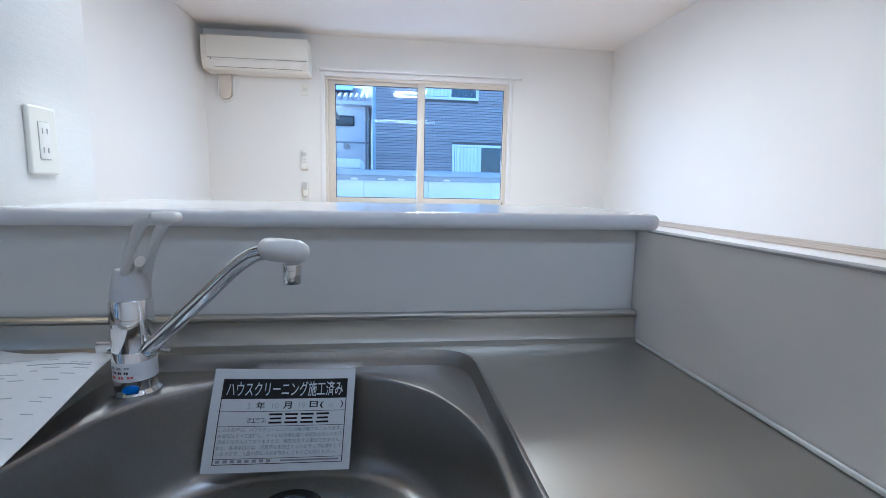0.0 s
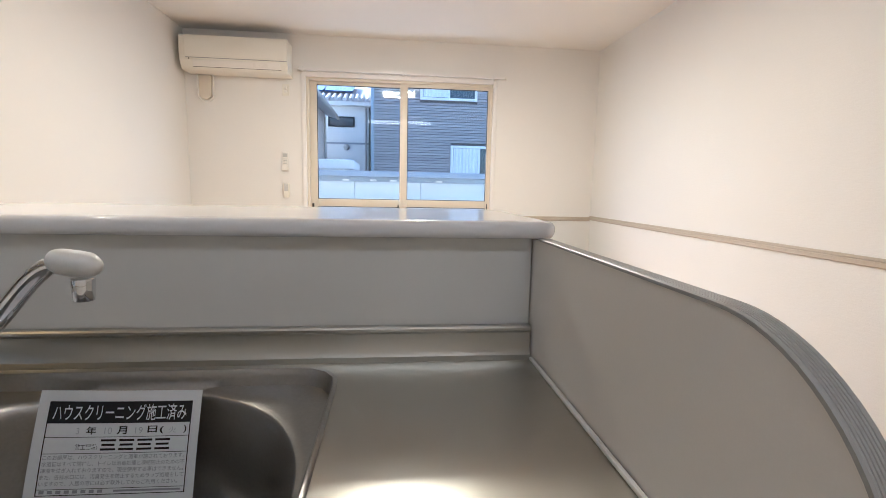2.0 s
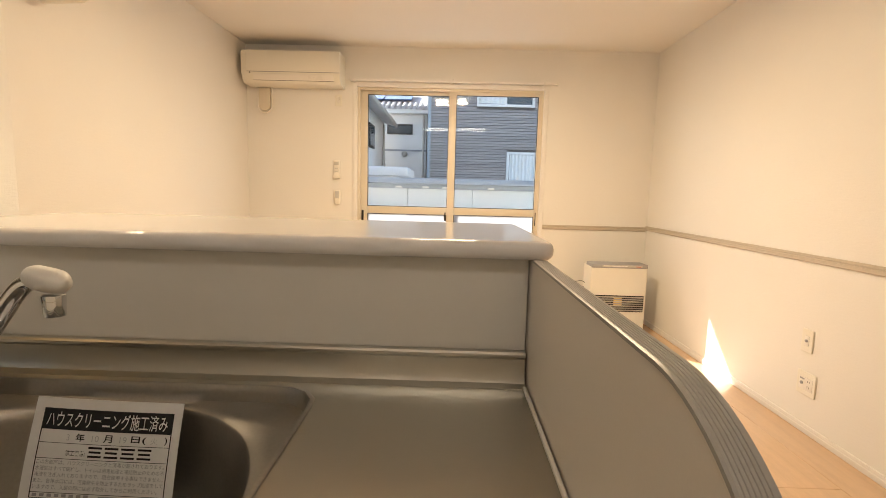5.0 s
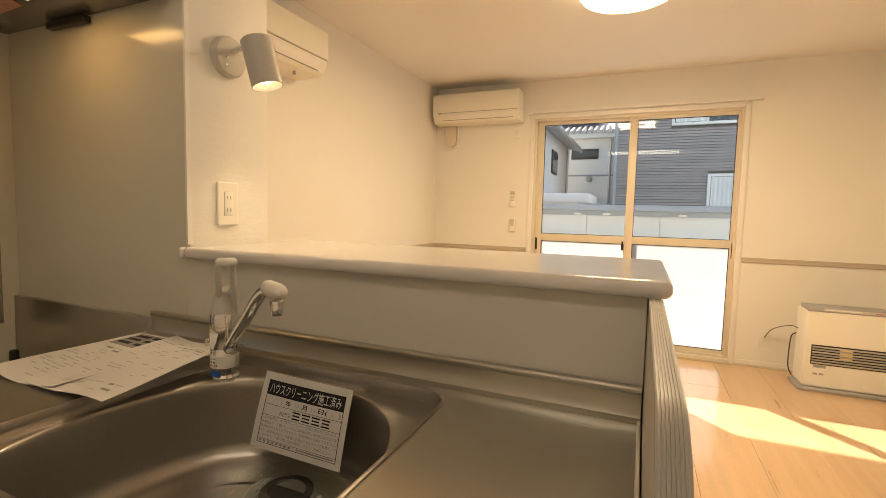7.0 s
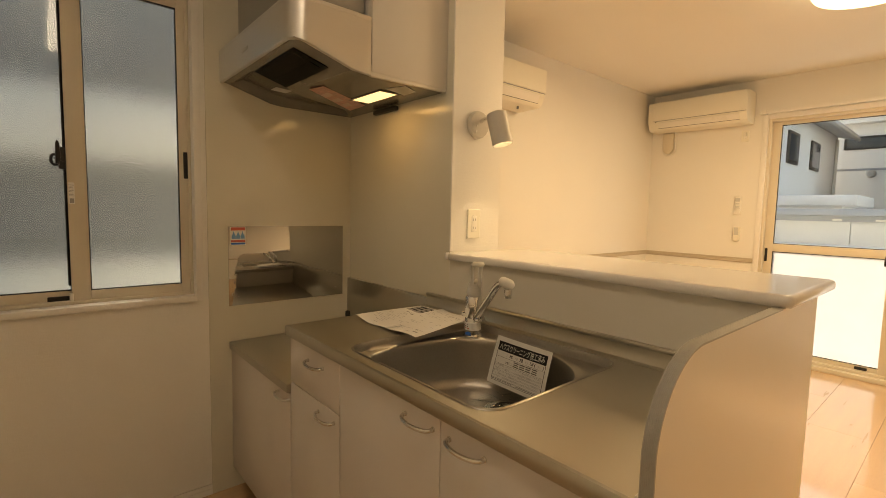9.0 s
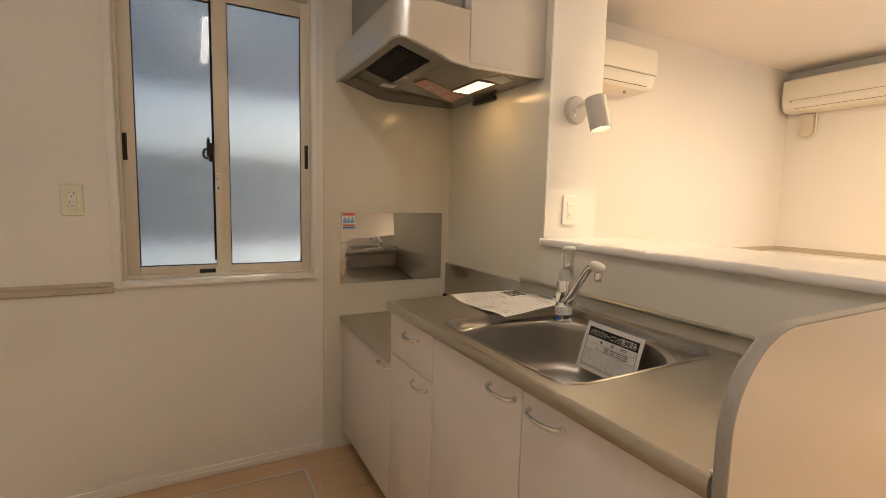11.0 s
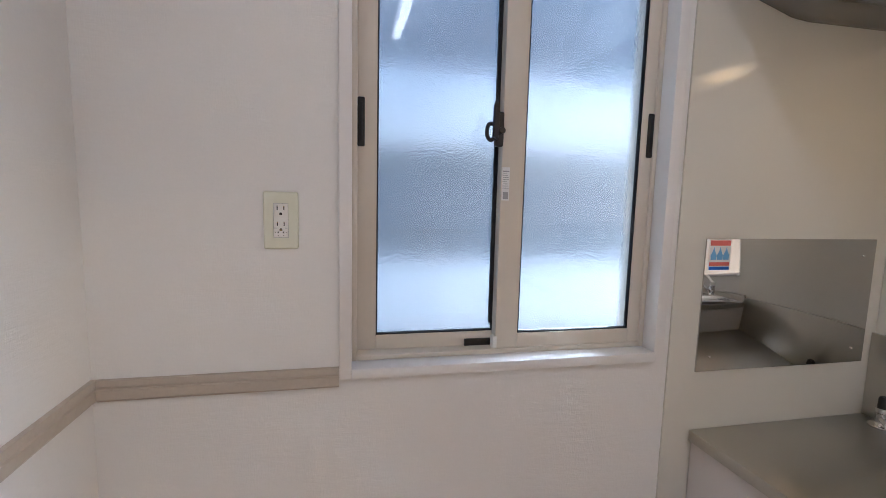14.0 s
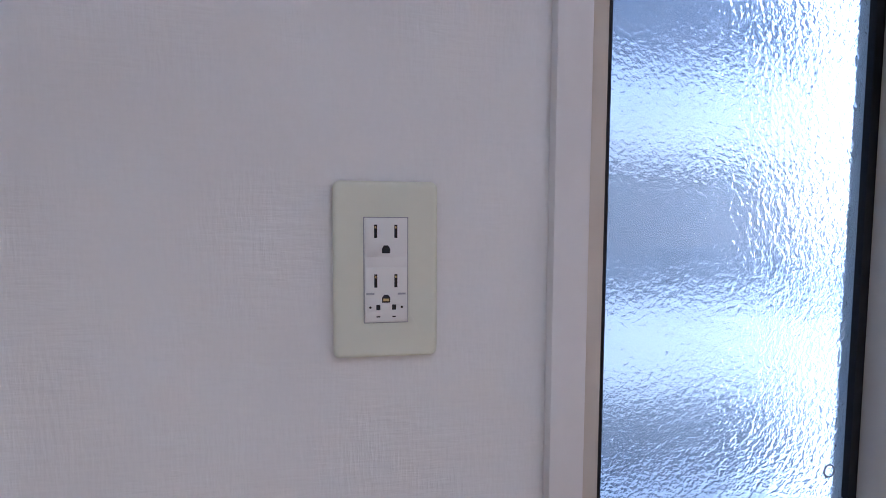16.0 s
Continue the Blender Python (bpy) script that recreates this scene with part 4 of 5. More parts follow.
part("band", boxed(sx + 0.0005, sx + 0.0009, 0.888, 0.946, 1.127, 1.140), RED, st)
part("band", boxed(sx + 0.0005, sx + 0.0009, 0.888, 0.946, 1.077, 1.086), RED, st)
part("band", boxed(sx + 0.0005, sx + 0.0009, 0.888, 0.946, 1.067, 1.075), BLUE, st)
for k in range(3):
    y = 0.899 + k * 0.018
    part("flame_mark", prism([(y - 0.008, 1.092), (y + 0.008, 1.092), (y + 0.0085, 1.103), (y + 0.003, 1.114), (y, 1.124), (y - 0.003, 1.114), (y - 0.0085, 1.103)], "x", sx + 0.0005, sx + 0.0009), SKY_BLUE, st)

# ---- range hood ----
HX0, HX1 = KX + 0.007, 0.730
hood = thing("range_hood", (0.37, 1.15, 1.66), "grey range hood with a lit lamp under it", "range hood")
HY0, HYS, HYB = 0.855, 1.125, STUB_Y0 - 0.008
plan = [(HX0, HY0)] + [(HX1 - 0.06 + 0.06 * math.sin(radians(a)), HY0 + 0.06 - 0.06 * math.cos(radians(a))) for a in range(0, 91, 10)] + [(HX1, HYS), (HX0, HYS)]


def under(y):
    """Height of the hood's lower rim at depth y."""
    keys = [(0.80, 1.728), (0.88, 1.726), (0.96, 1.702), (1.06, 1.672), (1.11, 1.667), (1.50, 1.670)]
    for (a, za), (b, zb) in zip(keys, keys[1:]):
        if y <= b:
            return za + (zb - za) * max(0, (y - a)) / (b - a)
    return keys[-1][1]


# skirt: front and side band, following the rim
line = [(HX0, HY0), (0.2, HY0), (0.4, HY0), (0.6, HY0)] + plan[1:11] + [(HX1, 0.96), (HX1, 1.01), (HX1, 1.06), (HX1, 1.09), (HX1, HYS)]
line = [p for i, p in enumerate(line) if i == 0 or p != line[i - 1]]
bm = bmesh.new()
TH = 0.012
rows_ = []
for i, (x, y) in enumerate(line):
    a, b = line[max(i - 1, 0)], line[min(i + 1, len(line) - 1)]
    t = Vector((b[0] - a[0], b[1] - a[1])).normalized()
    n = Vector((-t.y, t.x))
    zb, zt = under(y), 1.838
    rows_.append([bm.verts.new(c) for c in ((x, y, zt), (x, y, zb + 0.003), (x + n.x * 0.003, y + n.y * 0.003, zb), (x + n.x * TH, y + n.y * TH, zb), (x + n.x * TH, y + n.y * TH, zt))])
for a, b in zip(rows_, rows_[1:]):
    for k in range(5):
        bm.faces.new((a[k], a[(k + 1) % 5], b[(k + 1) % 5], b[k]))
bm.faces.new(rows_[0]), bm.faces.new(rows_[-1])
bmesh.ops.recalc_face_normals(bm, faces=bm.faces)
part("skirt", bm, HOOD_GREY, hood)
part("top_plate", prism(plan, "z", 1.838, 1.852, bevel=0.003), HOOD_GREY, hood)
# underside: a dished sheet
bm = bmesh.new()
grid = []
NX, NY = 60, 50
for j in range(NY + 1):
    y = HY0 + 0.014 + (HYB - HY0 - 0.014) * j / NY
    row = []
    for i in range(NX + 1):
        x = HX0 + (HX1 - HX0 - 0.012) * i / NX
        a = min(1.0, max(0.0, (0.300 - 0.42 * max(0, y - 1.02) - x) / 0.05)) * min(1.0, max(0.0, (x - HX0 - 0.012) / 0.035))
        b = min(1.0, max(0.0, (y - HY0 - 0.03) / 0.05)) * min(1.0, max(0.0, (HYB - 0.02 - y) / 0.10))
        row.append(bm.verts.new((x, y, under(y) + 0.0025 + 0.030 * a * a * (3 - 2 * a) * b * b * (3 - 2 * b))))
    grid.append(row)
for j in range(NY):
    for i in range(NX):
        bm.faces.new((grid[j][i], grid[j + 1][i], grid[j + 1][i + 1], grid[j][i + 1]))
part("underside", bm, HOOD_UNDER_SHADED, hood, sharp=60)
part("rim_side", prism([(HYS, 1.664), (HYB, 1.670), (HYB, 1.700), (HYS, 1.700)], "x", HX1 - 0.012, HX1), HOOD_GREY, hood)
# the filter opening lies in the sloping front part
fz = lambda y: under(y) + 0.0022
filt = part("filter_opening", prism([(y, fz(y) - d) for d, ys in ((0.003, (0.898, 1.015)), (0.0, (1.015, 0.898))) for y in ys], "x", 0.30, 0.645), HOOD_DARK, hood, "black grease filter opening")
for k in range(2):
    y = 0.908 + k * 0.055
    part("filter_slot", prism([(y, fz(y) - 0.0055), (y + 0.035, fz(y + 0.035) - 0.0055), (y + 0.035, fz(y + 0.035) - 0.0035), (y, fz(y) - 0.0035)], "x", 0.32, 0.62), HOOD_DARK, filt)
UZ = 1.6695
lamp_box = part("lamp_frame", boxed(0.352, 0.588, 1.250, 1.350, UZ - 0.001, UZ + 0.003, bevel=0.002), DARK, hood)
LIT = emitter("hood_lens", (1.0, 0.70, 0.36), 0.55)
part("lamp_lens", boxed(0.370, 0.572, 1.261, 1.338, UZ - 0.0022, UZ - 0.0012, bevel=0.0004), LIT, hood, "lit yellow lamp lens")
FADED = material("faded_pale_print", (0.66, 0.50, 0.44), 0.5, vary=0.1)
LABEL_GREY = material("grey_label", (0.55, 0.55, 0.53), 0.4, 0.2)
stk = part("caution_sticker", prism([(0.176, 1.360), (0.318, 1.352), (0.480, 1.080), (0.400, 1.062)], "z", UZ - 0.0008, UZ - 0.0002), material("faded_red_print", (0.62, 0.36, 0.30), 0.45, vary=0.22, scale=40, fine=0.15, fine_scale=90), hood, "faded red and white caution sticker")
for k in range(3):
    y = 1.13 + k * 0.070
    x = 0.385 - (y - 1.08) * 0.72
    part("sticker_patch", prism([(x, y), (x + 0.060, y + 0.004), (x + 0.036, y + 0.040), (x - 0.020, y + 0.036)], "z", UZ - 0.0012, UZ - 0.0009), FADED, stk)
part("paper_label", prism([(0.612, 1.258), (0.692, 1.292), (0.655, 1.366), (0.580, 1.366)], "z", UZ - 0.0004, UZ + 0.0004), LABEL_GREY, hood, "grey paper label")
part("paper_label", prism([(0.185, 1.000), (0.240, 1.000), (0.225, 1.070), (0.172, 1.065)], "z", 1.694, 1.695), LABEL_GREY, hood, "small white rating label")
part("clip", boxed(0.255, 0.425, HYB - 0.022, HYB - 0.001, 1.648, 1.667, bevel=0.004), DARK, hood, "black plastic clip")
part("maker_badge", boxed(0.30, 0.36, HY0 - 0.002, HY0 + 0.001, 1.775, 1.787, bevel=0.001), LAMP_GREY, hood, "small metal badge")
upper = thing("hood_cover", (0.37, 1.2, 1.852), "matt grey duct cover above the range hood", "duct cover")
part("cover", boxed(HX0, HX1 - 0.035, 0.93, HYS - 0.004, 1.8525, TOP - 0.003, bevel=0.003), material("duct_paint", (0.30, 0.29, 0.27), 0.4, 0.3, vary=0.03), upper)
FILLER_PAINT = material("pale_grey_paint", (0.60, 0.57, 0.53), 0.36, vary=0.02, fine=0.02, fine_scale=400)
filler = thing("filler_cabinet", (0.60, 1.29, 1.68), "tall pale cabinet side panel beside the range hood", "cabinet")
part("panel", boxed(HX1 - 0.020, HX1 + 0.002, HYS + 0.002, HYB + 0.001, 1.679, TOP - 0.003, bevel=0.0015), FILLER_PAINT, filler)
part("top_box", boxed(HX0, HX1 - 0.021, HYS + 0.002, HYB + 0.001, 1.853, TOP - 0.003), LAMINATE_SHADED, filler)

# ---- wall spot lamp ----
wl = thing("wall_lamp", (STUB_X, 1.575, 1.565), "grey cylinder wall spotlight, switched on, over the bar", "wall lamp")
part("mount", lathe([(0.052, 0.0), (0.052, 0.012), (0.047, 0.020), (0.0, 0.022)], Matrix.Translation((STUB_X, 1.575, 1.562)) @ pose(0, 0, 0, 0, 90, 0), 36), LAMP_GREY, wl)
for dy in (-0.02, 0.0):
    part("screw", lathe([(0.004, 0), (0.004, 0.003), (0.0, 0.004)], Matrix.Translation((STUB_X + 0.0215, 1.557 + dy * 0.2, 1.555 + dy)) @ pose(0, 0, 0, 0, 90, 0), 10), CHROME, wl)
part("arm", tube([(STUB_X + 0.02, 1.577, 1.573), (STUB_X + 0.055, 1.574, 1.582), (STUB_X + 0.08, 1.570, 1.578)], 0.0075, 12), CHROME, wl)
axis = (Vector((0.915, 1.567, 1.477)) - Vector((0.888, 1.557, 1.588))).normalized()
sm = Matrix.Translation((0.8885, 1.5575, 1.588)) @ axis.to_track_quat("Z", "Y").to_matrix().to_4x4()
part("shade", lathe([(0.0, 0.0), (0.034, 0.0), (0.0375, 0.004), (0.0375, 0.118), (0.0355, 0.118), (0.0355, 0.012), (0.0, 0.010)], sm, 40), LAMP_GREY, wl)
part("bulb", lathe([(0.0, 0.108), (0.018, 0.105), (0.029, 0.096), (0.030, 0.085), (0.016, 0.06), (0.014, 0.02)], sm, 28), emitter("warm_bulb", (1.0, 0.80, 0.50), 1.4), wl, "glowing warm bulb")


# ---- sockets and switches ----
def frame_matrix(where, normal, up=(0, 0, 1)):
    n = Vector(normal).normalized()
    u = Vector(up)
    r = u.cross(n).normalized()
    return Matrix(((r.x, u.x, n.x, where[0]), (r.y, u.y, n.y, where[1]), (r.z, u.z, n.z, where[2]), (0, 0, 0, 1)))


def local(bm, m):
    bmesh.ops.transform(bm, matrix=m, verts=bm.verts)
    return bm


def wall_plate(name, where, normal, w, h, label, category, mat, module=(0.030, 0.070), size=1.0):
    th = thing(name, where, label, category)
    m = frame_matrix(where, normal) @ Matrix.Diagonal((size, size, 1, 1))
    pl = part("cover_plate", local(prism(rounded(-w / 2, w / 2, -h / 2, h / 2, 0.005), "z", 0.0, 0.0085, bevel=0.003, seg=3), m), mat, th)
    part("module_gap", local(boxed(-module[0] / 2 - 0.0006, module[0] / 2 + 0.0006, -module[1] / 2 - 0.0006, module[1] / 2 + 0.0006, 0.008, 0.0087), m), GREY_INK, th)
    mo = part("module", local(boxed(-module[0] / 2, module[0] / 2, -module[1] / 2, module[1] / 2, 0.0080, 0.0100, bevel=0.0006), m), WHITE_PLASTIC, th)
    return th, m, mo


kout, m, mo = wall_plate("power_socket", (KX, -0.1095, 1.1765), (1, 0, 0), 0.070, 0.119, "cream earthed double power socket beside the window", "power socket", PLATE, (0.0285, 0.0700), 0.95)
Z = 0.0101
for zc in (0.0265, -0.0065):
    part("face", local(boxed(-0.0135, 0.0135, zc - 0.0175, zc + 0.0085, 0.0099, 0.0103, bevel=0.0003), m), WHITE_PLASTIC, mo)
    for x in (-0.0068, 0.0065):
        part("slot", local(boxed(x - 0.0010, x + 0.0010, zc - 0.0048, zc + 0.0040, Z, 0.0107), m), INK, mo)
        part("slot_contact", local(boxed(x - 0.0006, x + 0.0004, zc + 0.0015, zc + 0.0030, Z, 0.0109), m), BRASS, mo)
    part("earth_hole", local(prism([(-0.0027, zc - 0.0150), (0.0027, zc - 0.0150), (0.0027, zc - 0.0118), (0.0014, zc - 0.0098), (-0.0014, zc - 0.0098), (-0.0027, zc - 0.0118)], "z", Z, 0.0107), m), INK, mo)
part("earth_contact", local(boxed(-0.0020, 0.0020, -0.0205, -0.0188, 0.0105, 0.0109), m), BRASS, mo)
part("terminal_flap", local(boxed(-0.0132, 0.0132, -0.0340, -0.0228, 0.0100, 0.0112, bevel=0.0005), m), WHITE_PLASTIC, mo)
for x in (-0.0052, 0.0052):
    part("terminal_hole", local(boxed(x - 0.0013, x + 0.0013, -0.0262, -0.0228, 0.0110, 0.0115), m), INK, mo)
    part("terminal_dash", local(boxed(x - 0.0012, x + 0.0012, -0.0312, -0.0304, 0.0110, 0.0115), m), INK, mo)
    part("terminal_dot", local(cylinder(0.0008, 0.0006, Matrix.Translation((x * 2.0, -0.0245, 0.0113)), seg=10), m), INK, mo)
    part("terminal_lip", local(boxed(x * 2.0 - 0.0026, x * 2.0 + 0.0026, -0.0162, -0.0150, 0.0102, 0.0110), m), GREY_INK, mo)

bout, m, mo = wall_plate("power_socket", (STUB_X, 1.569, 1.182), (1, 0, 0), 0.066, 0.114, "ivory double power socket on the wall end", "power socket", AC_PLASTIC, (0.026, 0.062))
for zc in (0.016, -0.016):
    for x in (-0.0055, 0.0055):
        part("slot", local(boxed(x - 0.001, x + 0.001, zc - 0.0045, zc + 0.0045, Z, 0.0107), m), GREY_INK, mo)
sw, m, mo = wall_plate("wall_switch", (EAST, 3.022, 0.459), (-1, 0, 0), 0.072, 0.116, "ivory aerial socket plate on the long wall", "wall plate", AC_PLASTIC, (0.026, 0.05))
part("jack", local(cylinder(0.007, 0.006, Matrix.Translation((0, 0.0, 0.012)), seg=18), m), GREY_INK, mo)
sk, m, mo = wall_plate("power_socket", (EAST, 2.998, 0.246), (-1, 0, 0), 0.118, 0.118, "ivory wide combined power and aerial socket", "power socket", AC_PLASTIC, (0.085, 0.062))
for x, y in ((0.014, 0.016), (0.026, 0.016), (0.014, -0.012), (0.026, -0.012)):
    part("slot", local(boxed(x - 0.001, x + 0.001, y - 0.0045, y + 0.0045, Z, 0.0107), m), INK, mo)
part("jack", local(cylinder(0.008, 0.006, Matrix.Translation((-0.022, 0.0, 0.012)), seg=18), m), GREY_INK, mo)
part("label_bar", local(boxed(-0.036, -0.008, 0.018, 0.026, Z, 0.0104), m), GREY_INK, mo)
fs, m, mo = wall_plate("power_socket", (2.722, NORTH, 0.236), (0, -1, 0), 0.072, 0.118, "ivory power socket beside the glass door, cord plugged in", "power socket", AC_PLASTIC, (0.026, 0.062))
asock, m, mo = wall_plate("power_socket", (0.644, NORTH, 1.945), (0, -1, 0), 0.060, 0.100, "small ivory socket below the air conditioner", "power socket", AC_PLASTIC, (0.026, 0.045))
part("plug", local(boxed(-0.012, 0.012, 0.0, 0.03, 0.010, 0.030, bevel=0.004), m), WHITE_PLASTIC, asock)

# ---- air conditioners ----
def air_conditioner(where, normal, w, h, d, label):
    """Indoor unit: body with rounded shoulders, flap, sensor; its origin is the middle of its back's foot."""
    th = thing("air_conditioner", where, label, "air conditioner", "air conditioners")
    m = frame_matrix(where, normal)
    prof = [(0, 0), (0.06, 0), (d - 0.055, 0.004), (d - 0.03, 0.020), (d - 0.006, 0.075), (d, 0.11), (d, h - 0.02), (d - 0.012, h - 0.004), (d - 0.025, h), (0, h)]
    bm = prism([(a, b) for a, b in prof], "x", -w / 2, w / 2, bevel=0.006, seg=3)
    # local axes: x along, second across (height), third out of the wall
    bmesh.ops.transform(bm, matrix=Matrix(((1, 0, 0, 0), (0, 0, 1, 0), (0, 1, 0, 0), (0, 0, 0, 1))), verts=bm.verts)
    part("body", local(bm, m), AC_PLASTIC, th)
    part("front_panel", local(boxed(-w / 2 + 0.045, w / 2 - 0.003, 0.095, h - 0.008, d - 0.001, d + 0.004, bevel=0.003), m), AC_PLASTIC, th)
    part("seam", local(boxed(-w / 2 + 0.05, w / 2 - 0.004, 0.0895, 0.0935, d - 0.004, d - 0.0005), m), GREY_INK, th)
    fl = boxed(-w / 2 + 0.10, w / 2 - 0.06, -0.027, 0.027, -0.003, 0.004, bevel=0.002)
    local(fl, Matrix.Translation((0, 0.052, d - 0.016)) @ pose(0, 0, 0, 24, 0, 0))
    part("flap", local(fl, m), WHITE_PLASTIC, th, "white air flap")
    fs2 = boxed(-w / 2 + 0.095, w / 2 - 0.055, -0.030, -0.0275, -0.003, 0.003)
    local(fs2, Matrix.Translation((0, 0.052, d - 0.016)) @ pose(0, 0, 0, 24, 0, 0))
    part("flap_gap", local(fs2, m), DARK, th)
    part("sensor", local(cylinder(0.005, 0.004, Matrix.Translation((-w / 2 + 0.075, 0.082, d - 0.002)), seg=14), m), DARK, th)
    part("grille", local(boxed(-w / 2 + 0.03, w / 2 - 0.03, h, h + 0.004, 0.03, d - 0.05), m), GREY_INK, th)
    return th


ac = air_conditioner((0.281, NORTH, 2.040), (0, -1, 0), 0.846, 0.272, 0.215, "ivory wall air conditioner above the glass door's side")
bm = tube(smooth_path([(-0.075, NORTH - 0.035, 2.042), (-0.075, NORTH - 0.030, 1.90), (-0.070, NORTH - 0.028, 1.850), (-0.015, NORTH - 0.026, 1.818), (0.043, NORTH - 0.026, 1.850), (0.051, NORTH - 0.028, 1.93), (0.051, NORTH - 0.030, 2.042)]), 0.0065, 10)
part("cord", bm, WHITE_PLASTIC, ac, "white looped cord")
part("pipe_cover", prism([(-0.067, 1.865), (-0.040, 1.838), (0.000, 1.838), (0.030, 1.865), (0.035, 2.038), (-0.070, 2.038)], "y", NORTH - 0.035, NORTH - 0.001, bevel=0.008), SASH, ac, "beige pipe cover")
ac2 = air_conditioner((WEST, 2.54, 1.948), (1, 0, 0), 0.80, 0.255, 0.24, "older ivory air conditioner on the side wall")
part("drip_nub", cylinder(0.008, 0.02, Matrix.Translation((-0.06, 2.78, 1.942)), seg=14), GREY_INK, ac2)

rc = thing("remote_control", (0.628, NORTH, 1.335), "white air conditioner remote in its wall holder", "remote control")
part("handset", boxed(0.602, 0.654, NORTH - 0.024, NORTH - 0.006, 1.255, 1.415, bevel=0.006), WHITE_PLASTIC, rc)
part("holder", boxed(0.598, 0.658, NORTH - 0.030, NORTH, 1.250, 1.300, bevel=0.005), WHITE_PLASTIC, rc)
part("screen", boxed(0.608, 0.648, NORTH - 0.0252, NORTH - 0.0238, 1.368, 1.400, bevel=0.0005), LABEL_GREY, rc, "grey display")
for k in range(4):
    part("button", boxed(0.612, 0.644, NORTH - 0.0256, NORTH - 0.0238, 1.310 + k * 0.013, 1.316 + k * 0.013, bevel=0.0006), LABEL_GREY, rc)
rh = thing("remote_holder", (0.635, NORTH, 1.08), "empty translucent remote control holder on the wall", "holder")
part("cup", prism([(0.608, 1.020), (0.620, 1.014), (0.648, 1.014), (0.658, 1.025), (0.662, 1.135), (0.656, 1.142), (0.610, 1.142), (0.606, 1.135)], "y", NORTH - 0.028, NORTH, bevel=0.004), AC_PLASTIC, rh)
part("pocket", boxed(0.616, 0.650, NORTH - 0.0295, NORTH - 0.027, 1.07, 1.137, bevel=0.001), LABEL_GREY, rh)

# ---- lamps on the ceilings ----
cl = thing("ceiling_lamp", (1.655, 3.33, TOP), "round white ceiling lamp, switched on", "ceiling lamp")
part("base", cylinder(0.20, 0.03, Matrix.Translation((1.655, 3.33, TOP - 0.015)), seg=48), WHITE_PLASTIC, cl)
dome = part("shade", lathe([(0.258, -0.022), (0.263, -0.03), (0.260, -0.05), (0.235, -0.088), (0.165, -0.112), (0.088, -0.122), (0.0, -0.125)], Matrix.Translation((1.655, 3.33, TOP)), 56), emitter("lamp_shade_glow", (1.0, 0.86, 0.62), 1.0), cl, "glowing white dome shade")
dome.visible_shadow = False
tl = thing("tube_lamp", (1.70, 0.39, TOP), "long white fluorescent ceiling lamp, switched on", "ceiling lamp")
part("housing", boxed(1.10, 2.30, 0.345, 0.435, TOP - 0.045, TOP, bevel=0.006), WHITE_PLASTIC, tl)
part("cover", tube([(1.112, 0.39, TOP - 0.070), (2.288, 0.39, TOP - 0.070)], 0.036, 20, 0.72), emitter("tube_glow", (1.0, 0.92, 0.80), 3.0), tl, "glowing white cover").visible_shadow = False
for x in (1.105, 2.295):
    part("end_cap", boxed(x - 0.012, x + 0.006, 0.350, 0.430, TOP - 0.098, TOP - 0.044, bevel=0.003), WHITE_PLASTIC, tl)

# ---- heater ----
ht = thing("fan_heater", (3.10, 4.72, 0), "white gas fan heater with a dark louvred outlet", "heater")
X0, X1, Y0, Y1 = 2.868, 3.338, 4.602, 4.825
part("base", prism(rounded(X0 - 0.025, X1 + 0.015, Y0 - 0.03, Y1 + 0.01, 0.02), "z", 0.0, 0.024, bevel=0.006), GREY_INK, ht, "grey foot plate")
bm = boxed(X0, X1, Y0, Y1, 0.025, 0.568, bevel=0.012, seg=3)
part("body", bm, AC_PLASTIC, ht)
part("control_strip", boxed(X0 + 0.002, X1 - 0.002, Y0 - 0.006, Y1 - 0.06, 0.556, 0.591, bevel=0.008), GREY_INK, ht, "grey control strip")
part("control_glass", boxed(X0 + 0.09, X1 - 0.05, Y0 - 0.0075, Y0 - 0.005, 0.566, 0.584, bevel=0.001), LAMP_GREY, ht)
out = part("outlet", boxed(X0 + 0.040, X1 - 0.020, Y0 - 0.004, Y0 + 0.001, 0.188, 0.326, bevel=0.002), DARK, ht, "dark air outlet")
for k in range(7):
    z = 0.201 + k * 0.0185
    part("louvre", local(boxed(X0 + 0.045, X1 - 0.025, -0.003, 0.003, -0.005, 0.005, bevel=0.0008), Matrix.Translation((0, Y0 - 0.007, z)) @ pose(0, 0, 0, 30, 0, 0)), LAMP_GREY if k % 2 == 0 else GREY_INK, out)
part("outlet_grid", boxed(X0 + 0.20, X0 + 0.27, Y0 - 0.0045, Y0 - 0.0035, 0.232, 0.312), BRASS, out)
part("rating_label", boxed(X0 + 0.06, X0 + 0.13, Y0 - 0.0012, Y0 - 0.0004, 0.165, 0.185), GREY_INK, ht)
for k in range(2):
    part("print", boxed(X0 + 0.06 + k * 0.035, X0 + 0.085 + k * 0.035, Y0 - 0.0012, Y0 - 0.0004, 0.115, 0.128), GREY_INK, ht)
part("print", boxed(X0 + 0.10, X0 + 0.30, Y0 - 0.0085, Y0 - 0.0078, 0.572, 0.578), PAPER, ht)
part("red_mark", boxed(X1 - 0.10, X1 - 0.06, Y0 - 0.0085, Y0 - 0.0078, 0.570, 0.576), RED, ht)
